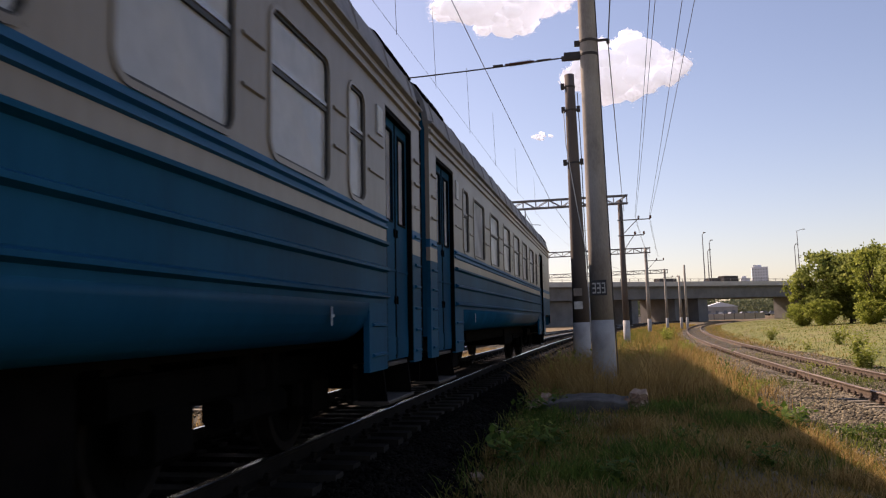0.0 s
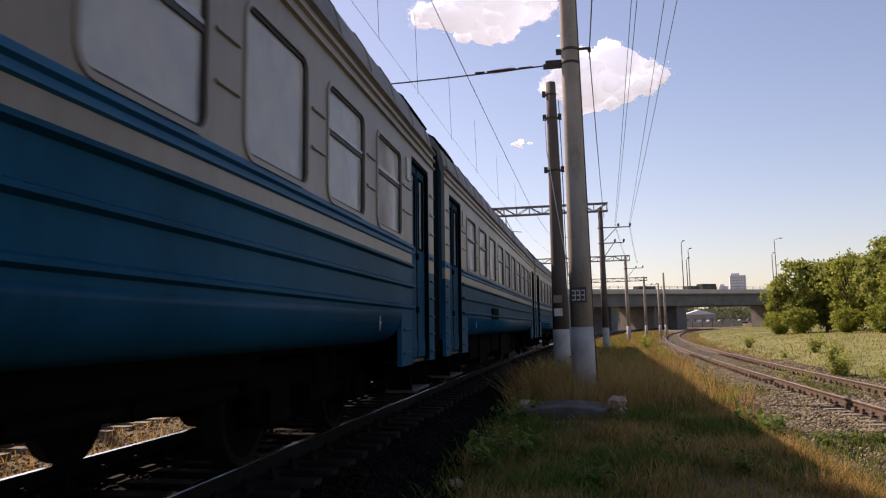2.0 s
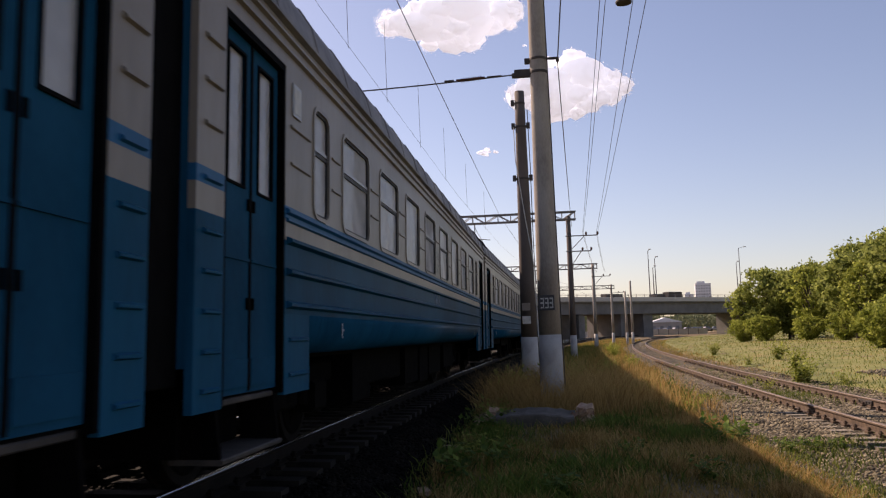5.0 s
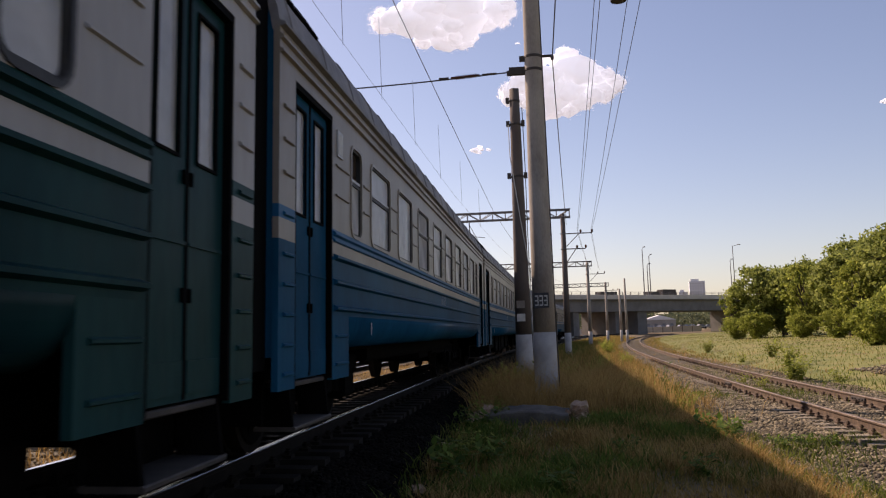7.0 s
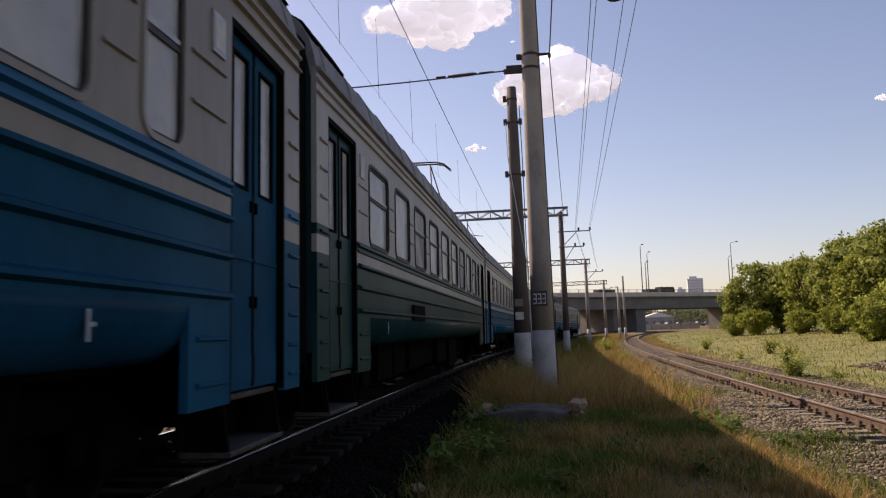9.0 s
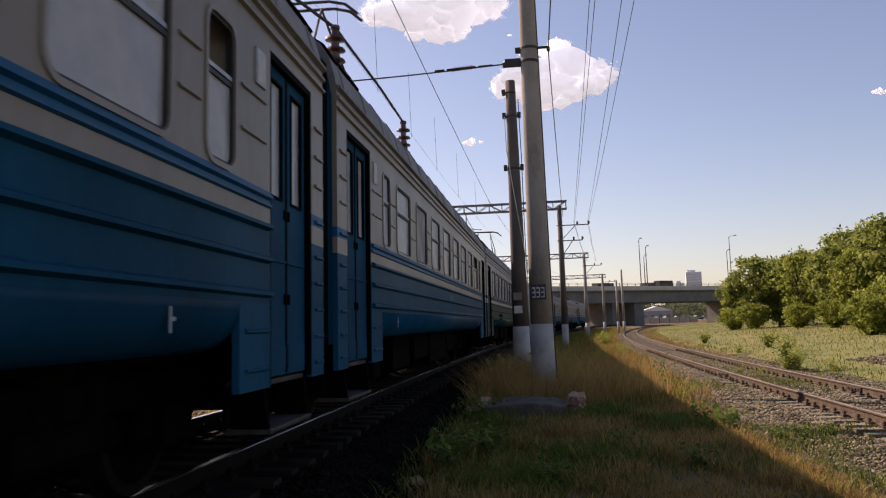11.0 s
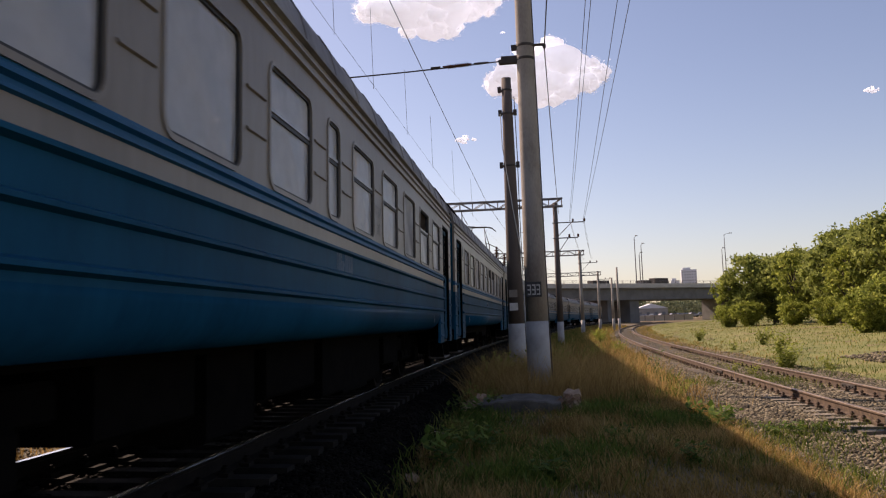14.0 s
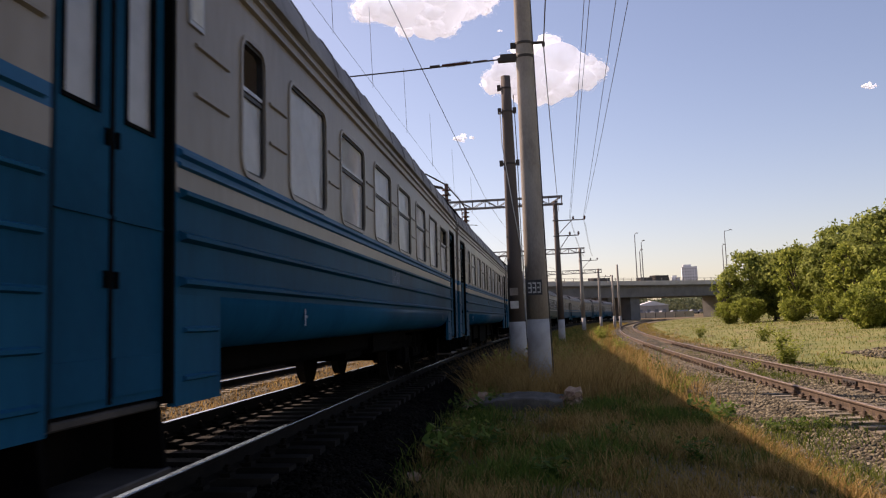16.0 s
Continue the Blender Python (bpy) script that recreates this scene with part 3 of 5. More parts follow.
            fr, rub = m1.mesh("window_frame", [RUBBER if up is PALE else up, up]), m2.mesh("rubber_seal", RUBBER)
            MESHES[("win", round(w, 2), up.name)] = (fr, rub)
        win = put("window", fr, None, loc=(HALF, (a + b) / 2, (Z_WIN0 + Z_WIN1) / 2))
        put("rubber_seal", rub, None, win)
        h = Z_WIN1 - Z_WIN0
        split = h * 0.10
        is_open = i in opened
        whole = i in single and not is_open
        if whole:
            panes = [(-h / 2, h / 2)]
        elif is_open:
            panes = [(-h / 2, split)]
        else:
            panes = [(-h / 2, split), (split, h / 2)]
        for z0, z1 in panes:
            put("pane", shared(("pane", round(w, 2), z0, z1), lambda w=w, z0=z0, z1=z1: MB().box(-0.030, -0.024, -w / 2, w / 2, z0, z1).mesh("pane", GLASS)), None, win)
        if not whole:
            for dz in (-0.012, 0.03):
                put("window_bar", shared(("bar", round(w, 2), dz), lambda w=w, dz=dz: MB().box(-0.036, -0.008, -w / 2 + 0.02, w / 2 - 0.02, split + dz - 0.014, split + dz + 0.014).mesh("window_bar", ALU if dz > 0 else RUBBER)), None, win)
        if i in curtained:
            def drape(w=w):
                mb = MB()
                k = 18
                v = []
                for j in range(k + 1):
                    y = -w / 2 + w * 0.55 * j / k
                    x = -0.12 + 0.03 * math.sin(j * 1.9)
                    v += [(x, y, -h / 2), (x, y, h / 2), (x - 0.006, y, -h / 2), (x - 0.006, y, h / 2)]
                f = []
                for j in range(k):
                    o = j * 4
                    f += [(o, o + 4, o + 5, o + 1), (o + 2, o + 3, o + 7, o + 6)]
                return mb.add(v, f).mesh("curtain", CURTAIN)
            put("curtain", shared(("curtain", round(w, 2)), drape), None, win, "hanging faded beige curtain")
    # double doors, set back in the wall, with tall rounded panes and steps below
    for a, b in doors:
        w = b - a

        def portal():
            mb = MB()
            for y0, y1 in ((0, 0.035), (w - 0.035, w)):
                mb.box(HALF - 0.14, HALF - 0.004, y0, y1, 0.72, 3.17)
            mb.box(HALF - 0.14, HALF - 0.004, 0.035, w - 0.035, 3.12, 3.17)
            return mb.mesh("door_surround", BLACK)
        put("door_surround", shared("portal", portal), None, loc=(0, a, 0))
        for j in range(2):
            def leaf(j=j):
                mb = MB()
                lw = (w - 0.07) / 2 - 0.006
                g0, g1 = 0.13, lw - 0.13
                z0, z1 = 2.12, 3.0
                x0, x1 = HALF - 0.09, HALF - 0.055
                mb.box(x0, x1, 0, g0, 0.76, 3.12).box(x0, x1, g1, lw, 0.76, 3.12)
                mb.box(x0, x1, g0, g1, 0.76, z0).box(x0, x1, g0, g1, z1, 3.12)
                mb.box(x0, x1 + 0.012, g0 - 0.02, g0, z0, z1, 1).box(x0, x1 + 0.012, g1, g1 + 0.02, z0, z1, 1).box(x0, x1 + 0.012, g0 - 0.02, g1 + 0.02, z0 - 0.02, z0, 1).box(x0, x1 + 0.012, g0 - 0.02, g1 + 0.02, z1, z1 + 0.02, 1)
                mb.box(x1, x1 + 0.012, 0.02, lw - 0.02, 1.62, 1.64).box(x1, x1 + 0.01, 0.03, lw - 0.03, 0.8, 0.98)
                ed = (lw - 0.012, lw + 0.006) if j == 0 else (-0.006, 0.012)
                mb.box(x0 - 0.004, x1 + 0.008, ed[0], ed[1], 0.77, 3.11, 1)
                return mb.mesh("door_leaf", [door_mat, BLACK])
            y = a + 0.035 + j * ((w - 0.07) / 2 + 0.003)
            lf = put("door_leaf", shared(("leaf", j, door_mat.name), leaf), None, loc=(0, y, 0))
            lw = (w - 0.07) / 2 - 0.006
            put("door_pane", shared("dpane", lambda: MB().box(HALF - 0.075, HALF - 0.07, 0.13, lw - 0.13, 2.12, 3.0).mesh("door_pane", GLASS)), None, lf)
            hy = lw - 0.06 if j == 0 else 0.03
            for hz in (1.96, 1.30):
                put("door_handle", shared("dhandle", lambda: MB().box(HALF - 0.055, HALF - 0.035, 0, 0.014, 0, 0.08).mesh("door_handle", BLACK)), None, lf, loc=(0, hy, hz))

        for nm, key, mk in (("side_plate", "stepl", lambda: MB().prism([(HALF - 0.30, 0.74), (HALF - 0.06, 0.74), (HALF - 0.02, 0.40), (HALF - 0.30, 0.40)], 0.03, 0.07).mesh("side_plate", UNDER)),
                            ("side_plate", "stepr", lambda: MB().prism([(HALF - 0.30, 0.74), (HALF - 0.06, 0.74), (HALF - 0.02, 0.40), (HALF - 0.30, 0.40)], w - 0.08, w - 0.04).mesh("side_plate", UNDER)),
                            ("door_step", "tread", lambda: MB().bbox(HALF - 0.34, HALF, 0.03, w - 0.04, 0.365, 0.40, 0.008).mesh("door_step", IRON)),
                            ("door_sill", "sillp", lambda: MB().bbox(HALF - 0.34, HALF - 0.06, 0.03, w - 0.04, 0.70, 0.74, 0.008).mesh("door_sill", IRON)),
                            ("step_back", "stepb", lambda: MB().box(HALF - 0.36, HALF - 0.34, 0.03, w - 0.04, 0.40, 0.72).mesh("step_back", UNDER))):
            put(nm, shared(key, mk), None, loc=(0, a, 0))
    return wall


def insulator(parent, x, y, z, h=0.42, r=0.11):
    prof = [(0.05, 0)]
    n = 4
    for k in range(n):
        z0 = 0.04 + k * (h - 0.1) / n
        prof += [(0.055, z0), (r, z0 + 0.02), (r * 0.9, z0 + 0.05), (0.05, z0 + 0.055)]
    prof += [(0.045, h - 0.05), (0.06, h - 0.04), (0.06, h), (0.02, h + 0.02)]
    return part("insulator", MB().lathe((x, y, z), prof, 14), PORCELAIN, parent, "brown ribbed porcelain insulator", smooth=False)


def build_pantograph(car, y, knee, top):
    """A current collector on four insulators; knee and top: heights of its joints and of the bow."""
    base = MB()
    for dy in (-0.9, 0.9):
        base.box(-0.7, 0.7, dy - 0.05, dy + 0.05, 4.62, 4.70)
    for dx in (-0.7, 0.7):
        base.box(dx - 0.04, dx + 0.04, -0.9, 0.9, 4.62, 4.70)
    part("pantograph_base", base, IRON, car, loc=(0, y, 0))
    for dx in (-0.6, 0.6):
        for dy in (-0.8, 0.8):
            insulator(car, dx, y + dy, 4.30, 0.33, 0.09)
    arms = MB()
    for dx in (-0.55, 0.55):
        for sg in (-1, 1):
            arms.tube((dx, sg * 0.45, 4.72), (dx * 0.9, sg * 1.0, knee), 0.028)
            arms.tube((dx * 0.9, sg * 1.0, knee), (dx * 0.6, 0.0, top - 0.06), 0.02)
    part("pantograph_arm", arms, IRON, car, loc=(0, y, 0))
    bow = MB()
    for dy in (-0.15, 0.15):
        bow.line([(-0.95, dy, top - 0.23), (-0.75, dy, top - 0.06), (-0.5, dy, top), (0.5, dy, top), (0.75, dy, top - 0.06), (0.95, dy, top - 0.23)], 0.025)
    part("collector_bow", bow, IRON, car, loc=(0, y, 0))


def build_bogie(car, y):
    mb = MB()
    for sx in (-1, 1):
        x0, x1 = sorted((sx * 0.95, sx * 1.12))
        mb.bbox(x0, x1, -1.9, 1.9, 0.62, 0.85, 0.03)
        for dy in (-1.3, 1.3):
            mb.bbox(x0 - 0.03, x1 + 0.05, dy - 0.22, dy + 0.22, 0.33, 0.66, 0.04)
            for o in (-0.28, 0.28):
                mb.tube(((x0 + x1) / 2, dy + o, 0.42), ((x0 + x1) / 2, dy + o, 0.75), 0.07, 0.07, 8)
        mb.bbox(x0 - 0.02, x1 + 0.04, -0.5, 0.5, 0.42, 0.62, 0.04)
        mb.tube(((x0 + x1) / 2 + sx * 0.05, -0.25, 0.5), ((x0 + x1) / 2 + sx * 0.05, -0.25, 0.95), 0.1, 0.1, 10)
        mb.tube(((x0 + x1) / 2 + sx * 0.05, 0.25, 0.5), ((x0 + x1) / 2 + sx * 0.05, 0.25, 0.95), 0.1, 0.1, 10)
    mb.box(-1.1, 1.1, -0.25, 0.25, 0.6, 0.9)
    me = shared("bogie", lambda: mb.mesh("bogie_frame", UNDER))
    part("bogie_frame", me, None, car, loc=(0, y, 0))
    out = []
    for dy in (-1.3, 1.3):
        def wheelset():
            w = MB()
            w.tube((-1.05, 0, 0), (1.05, 0, 0), 0.08, 0.08, 10)
            for sx in (-1, 1):
                w.tube((sx * 0.73, 0, 0), (sx * 0.86, 0, 0), 0.475, 0.47, 28, 1)
                w.tube((sx * 0.70, 0, 0), (sx * 0.73, 0, 0), 0.50, 0.50, 28, 1)
                w.tube((sx * 0.86, 0, 0), (sx * 0.875, 0, 0), 0.40, 0.38, 28)
                w.tube((sx * 0.86, 0, 0), (sx * 0.93, 0, 0), 0.14, 0.12, 12)
                for k in range(4):
                    g = k * math.pi / 2
                    w.tube((sx * 0.873, 0.26 * math.cos(g), 0.26 * math.sin(g)), (sx * 0.885, 0.26 * math.cos(g), 0.26 * math.sin(g)), 0.06, 0.05, 8)
            return w.mesh("wheelset", [UNDER, DARKIRON])
        out.append(part("wheelset", shared("wheelset", wheelset), None, car, loc=(0, y + dy, 0.475)))
    return out


WHEELS = []


def build_car(index, rear, front, paint, label, gear, opened=(), curtained=(), single=(), number=True, vent_box=False):
    car = empty("railcar", label, "railcar", "cars of the electric train")
    low, belt, up, door_mat = paint
    layout = side_layout(rear, front)
    add_side(car, layout, paint, 1, True, set(opened), set(curtained), set(single))
    mirrored = side_layout(front, rear)
    add_side(car, mirrored, paint, -1, False, set(), set(), set(single))
    arc = [(HALF, 3.50), (HALF - 0.02, 3.62), (HALF - 0.07, 3.80), (HALF - 0.18, 3.97), (HALF - 0.45, 4.14), (0.8, 4.25), (0.4, 4.30), (0, 4.32)]
    prof = arc + [(-x, z) for x, z in arc[-2::-1]]
    inner = [(x * 0.965, z - 0.05) for x, z in prof]

    def roof():
        mb = MB()
        mb.prism(prof + inner[::-1], -END, END)
        for k in range(-9, 10):      # sheet seams
            for (x0, z0), (x1, z1) in zip(prof, prof[1:]):
                mb.tube((x0, k * 1.05, z0 + 0.004), (x1, k * 1.05, z1 + 0.004), 0.012, 0.012, 4)
        return mb.mesh("roof", ROOF)
    part("roof", shared("roof", roof), None, car)

    def end_wall(cab):
        mb = MB()
        pts = [(-HALF + 0.05, 0.95), (HALF - 0.05, 0.95), (HALF - 0.05, 3.5)] + [(x * 0.96, z - 0.03) for x, z in prof[1:-1]] + [(-HALF + 0.05, 3.5)]
        mb.prism(pts, END - 0.06, END - 0.01)
        return mb.mesh("end_wall", low)
    for sg, kind in ((1, front), (-1, rear)):
        ob = part("end_wall", shared(("end", low.name), lambda: end_wall(False)), None, car)
        ob.matrix_basis = pose(0, 0, 0, 0, 0, 0 if sg > 0 else 180)
        if kind != "C":
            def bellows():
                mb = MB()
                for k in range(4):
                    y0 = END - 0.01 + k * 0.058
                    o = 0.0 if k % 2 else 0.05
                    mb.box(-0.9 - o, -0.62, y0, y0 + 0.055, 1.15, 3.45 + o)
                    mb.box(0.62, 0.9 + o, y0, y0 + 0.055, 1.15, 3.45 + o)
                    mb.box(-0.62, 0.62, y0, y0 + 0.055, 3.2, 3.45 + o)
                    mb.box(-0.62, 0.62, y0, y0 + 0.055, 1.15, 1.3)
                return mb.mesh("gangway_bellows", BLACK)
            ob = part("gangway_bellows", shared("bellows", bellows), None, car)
            ob.matrix_basis = pose(0, 0, 0, 0, 0, 0 if sg > 0 else 180)
            # outer edge strips that screen the gap between the cars; their black holds its shade

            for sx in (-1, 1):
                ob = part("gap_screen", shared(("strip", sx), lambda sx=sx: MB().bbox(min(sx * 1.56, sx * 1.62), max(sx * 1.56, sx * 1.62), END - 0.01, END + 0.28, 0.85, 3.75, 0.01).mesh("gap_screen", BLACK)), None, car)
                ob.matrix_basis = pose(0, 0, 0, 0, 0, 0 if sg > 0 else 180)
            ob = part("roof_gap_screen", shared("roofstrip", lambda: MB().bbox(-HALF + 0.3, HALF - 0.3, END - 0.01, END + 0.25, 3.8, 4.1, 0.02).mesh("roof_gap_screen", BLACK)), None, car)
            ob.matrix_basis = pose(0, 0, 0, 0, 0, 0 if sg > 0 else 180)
        else:
            def nose():
                mb = MB()
                secs = [(END - 0.01, 1.0, 0.0), (END + 0.25, 0.93, 0.05), (END + 0.55, 0.8, 0.15), (END + 0.75, 0.62, 0.3)]
                ring0 = [(HALF, 1.0), (HALF, 3.5)] + prof[1:-1] + [(-HALF, 3.5), (-HALF, 1.0)]
                n = len(ring0)
                v = []
                for y, k, dz in secs:
                    v += [(x * k, y, 1.0 + (z - 1.0) * (1 - dz * 0.25)) for x, z in ring0]
                f = [(a * n + i, a * n + (i + 1) % n, (a + 1) * n + (i + 1) % n, (a + 1) * n + i) for a in range(len(secs) - 1) for i in range(n)]
                f.append(tuple(range((len(secs) - 1) * n, len(secs) * n)))
                return mb.add(v, f).mesh("cab_nose", low)
            ob = part("cab_nose", shared(("nose", low.name), nose), None, car)
            ob.matrix_basis = pose(0, 0, 0, 0, 0, 0 if sg > 0 else 180)
        # flexible roof covers at the car's end
        def shroud():
            mb = MB()
            for k in range(3):
                y0 = END - 1.25 + k * 0.42
                mb.prism([(x * 1.01, z + 0.03) for x, z in prof[2:-2]] + [(x * 0.98, z - 0.01) for x, z in prof[2:-2]][::-1], y0, y0 + 0.3)
            return mb.mesh("roof_cover", BLACK)
        ob = part("roof_cover", shared("shroud", shroud), None, car)
        ob.matrix_basis = pose(0, 0, 0, 0, 0, 0 if sg > 0 else 180)

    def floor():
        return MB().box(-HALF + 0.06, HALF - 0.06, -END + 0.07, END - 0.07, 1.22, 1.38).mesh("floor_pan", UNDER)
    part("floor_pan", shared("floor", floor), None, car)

    def ceiling():
        return MB().prism([(x * 0.95, z - 0.12) for x, z in prof[2:-2]] + [(x * 0.94, z - 0.14) for x, z in prof[2:-2]][::-1], -END + 0.1, END - 0.1).mesh("inner_ceiling", INNER)
    part("inner_ceiling", shared("ceil", ceiling), None, car)
    for y in (-END + 2.2, END - 2.2):
        part("partition", shared("partition", lambda: MB().box(-HALF + 0.07, -0.45, 0, 0.04, 1.38, 3.7).box(0.45, HALF - 0.07, 0, 0.04, 1.38, 3.7).mesh("partition", INNER)), None, car, loc=(0, y, 0))

    def bench():
        mb = MB()
        for x0, x1 in ((-1.62, -0.45), (0.45, 1.62)):
            mb.bbox(x0, x1, -0.5, 0.5, 1.72, 1.82, 0.02)
            mb.box(x0, x1, -0.05, 0.05, 1.82, 2.28)
            mb.box(x0 + 0.1, x1 - 0.1, -0.05, 0.05, 1.38, 1.72)
        return mb.mesh("bench_seat", CURTAIN)
    for k in range(-3, 4):
        part("bench_seat", shared("bench", bench), None, car, loc=(0, k * 1.66, 0))
    # boxes and pipes hung under the floor
    rng = random.Random(40 + index)
    motor = index in (1, 3, 5, 6, 8)
    y = -4.5 if motor else 0.4
    while y < (3.9 if motor else 3.4):
        w = rng.uniform(0.9, 1.7)
        d = rng.uniform(0.72, 0.98) if motor else rng.uniform(0.5, 0.7)
        for sx in (-1, 1):
            x0, x1 = sorted((sx * rng.uniform(0.5, 0.7), sx * rng.uniform(1.15, 1.35)))
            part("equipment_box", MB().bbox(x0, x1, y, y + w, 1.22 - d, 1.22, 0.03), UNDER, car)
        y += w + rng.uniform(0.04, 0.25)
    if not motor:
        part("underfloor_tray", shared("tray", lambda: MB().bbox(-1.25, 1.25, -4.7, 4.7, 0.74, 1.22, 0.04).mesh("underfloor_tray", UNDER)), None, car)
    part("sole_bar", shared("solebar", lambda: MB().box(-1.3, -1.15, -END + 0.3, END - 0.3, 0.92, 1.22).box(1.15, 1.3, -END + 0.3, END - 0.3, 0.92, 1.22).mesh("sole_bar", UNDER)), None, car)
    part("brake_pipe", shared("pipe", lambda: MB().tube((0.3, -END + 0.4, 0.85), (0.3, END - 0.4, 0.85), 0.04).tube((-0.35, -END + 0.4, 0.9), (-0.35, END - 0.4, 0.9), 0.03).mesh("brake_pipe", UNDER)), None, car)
    # added dark sheet near each end, blocks the bright ground behind
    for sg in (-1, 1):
        part("end_apron", shared(("blocker", sg), lambda sg=sg: MB().box(-1.5, 1.5, sg * (END - 0.3) - 0.02, sg * (END - 0.3) + 0.02, 0.42, 1.22).mesh("end_apron", UNDER)), None, car)
    if front != "C":
        part("coupler", shared("coupler", lambda: MB().bbox(-0.12, 0.12, END - 0.9, END + 0.42, 0.93, 1.15, 0.03).bbox(-0.2, 0.2, END + 0.05, END + 0.36, 0.9, 1.18, 0.05).mesh("coupler", UNDER)), None, car)
    for yb in (-6.65, 6.65):
        for w in build_bogie(car, yb):
            WHEELS.append(w)
    # stencilled running number as plain bars, and small markings
    if number:
        mb = MB()
        y = {1: 0.0, 8: -1.08, 9: 0.77}.get(index, -0.43)
        for w, h in ((0.075, 0.2), (0.075, 0.2), (0.05, 0.1), (0.03, 0.025), (0.065, 0.19), (0.065, 0.19), (0.065, 0.19), (0.035, 0.19)):
            z = 1.64 if h != 0.025 else 1.69
            for o in (0, w - 0.011):
                mb.box(HALF, HALF + 0.003, y + o, y + o + 0.010, z, z + h)
            y += w + (0.02 if index in (1, 9) else 0.028)
        part("number_bars", mb, STENCIL, car, "faded white stencilled running number")
    for yy in (-3.4 if rear == "C" else -END + 3.2, 3.4 if front == "C" else END - 3.2):
        mb = MB().box(HALF, HALF + 0.003, yy, yy + 0.03, 1.10, 1.24).box(HALF, HALF + 0.003, yy + 0.03, yy + 0.075, 1.165, 1.185)
        part("jacking_mark", mb, STENCIL, car)
    doors, small, big = layout
    k = len(big) // 2
    middle = (big[k - 1][1] + big[k][0]) / 2
    for words, z, dy in (("П-ЗАХ", 2.41, -0.19), ("ЗАП.", 2.20, -0.12)):
        cu = bpy.data.curves.new("pier_lettering", "FONT")
        cu.body, cu.size, cu.space_character = words, 0.19, 1.1
        cu.materials.append(GREYLETTER)
        ob = new("pier_lettering", cu)
        ob.parent = car
        ob.matrix_basis = pose(HALF + 0.003, middle + dy, z, 90, 0, 90) @ Matrix.Diagonal((0.55, 1, 1, 1))
        tagged(ob, "faint grey stencilled lettering")
    # notice in a frame beside each door
    for i, (a, b) in enumerate(doors):
        y = b + 0.14 if i == 0 else a - 0.34
        fr = part("notice_frame", shared("notice", lambda: MB().bbox(HALF, HALF + 0.015, 0, 0.2, 2.82, 3.08, 0.004).mesh("notice_frame", ALU)), None, car, loc=(0, y, 0))
        part("notice_sheet", shared("sheet", lambda: MB().box(HALF + 0.015, HALF + 0.018, 0.025, 0.175, 2.85, 3.05).mesh("notice_sheet", SIGNWHITE)), None, fr)
    if vent_box:
        g = part("side_grille", MB().box(HALF, HALF + 0.034, (-4.7 if index == 5 else -4.15), (-3.6 if index == 5 else -3.05), 1.29, 1.52), BLACK, car, "dark ventilation grille")
        for k in range(5):
            part("slat", MB().box(HALF + 0.034, HALF + 0.040, (-4.68 if index == 5 else -4.13), (-3.62 if index == 5 else -3.07), 1.31 + k * 0.045, 1.316 + k * 0.045), UNDER, g)
    if gear == "folded":
        build_pantograph(car, 5.8, 4.85, 5.15)
    if gear == "front":
        build_pantograph(car, 7.45, 5.3, 6.2)
    if gear == "raised":
        if index == 8:
            build_pantograph(car, -5.3, 4.9, 5.25)
        else:
            build_pantograph(car, -5.3, 5.3, 6.2)
        tops = []
        for y in (-7.8, -2.9):
            insulator(car, 1.2, y, 4.22, 0.66, 0.13)
            tops.append((1.2, y, 4.86))
        part("busbar", MB().line([(0.8, -END + 0.9, 5.0), tops[0], (1.2, -5.0, 4.9), tops[1], (1.0, -1.2, 4.5), (0.9, -0.4, 4.3)], 0.022), IRON, car)
        part("roof_bracket", MB().bbox(0.75, 1.15, -0.6, -0.2, 4.1, 4.36, 0.02), IRON, car)
    for k in range(-3, 4):
        part("roof_ventilator", shared("vent", lambda: MB().lathe((0, 0, 0), [(0.2, 0), (0.2, 0.1), (0.27, 0.12), (0.27, 0.17), (0.1, 0.22)], 12).mesh("roof_ventilator", ROOF)), None, car, loc=(0, k * 2.4, 4.3))
    return car


BLUES = (BLUE, BELT, CREAM, DOORBLUE)
GREENS = (GREEN, GREEN, PALE, GREEN)


def build_train():
    blue = "blue and cream electric railcar, dusty windows"
    plan = [
        ("S", "C", BLUES, blue + ", driver's cab in front", "", (), (), (1,), False, False),
        ("N", "S", BLUES, blue + ", collector on roof", "folded", (), (5,), (2, 5), True, True),
        ("S", "N", BLUES, blue, "", (0,), (9,), (2, 7), True, False),
        ("S", "S", BLUES, blue, "", (), (7,), (3, 6), True, False),
        ("S", "S", BLUES, blue, "", (0,), (4,), (2, 8), True, False),
        ("N", "S", GREENS, "dark green and pale grey electric railcar, raised roof collector", "front", (), (6,), (1, 7), False, True),
        ("S", "S", BLUES, blue + ", raised roof collector", "raised", (8,), (3,), (2,), True, False),
        ("N", "S", BLUES, blue + ", open upper panes", "", (5, 6, 9), (7,), (2, 7), True, False),
        ("S", "M", BLUES, blue + ", lowered roof collector", "raised", (8,), (), (2, 7), True, False),
        ("C", "N", BLUES, blue + ", driver's cab at the tail", "", (0, 7), (2,), (1, 6), True, False)]
    cars = []
    for i, (r, f, paint, lab, gear, op, cu, si, num, vb) in enumerate(plan):
        cars.append(build_car(i, r, f, paint, lab, gear, op, cu, si, num, vb))
    return cars


# ---- poles, gantries and wires ----
def band(r, z):
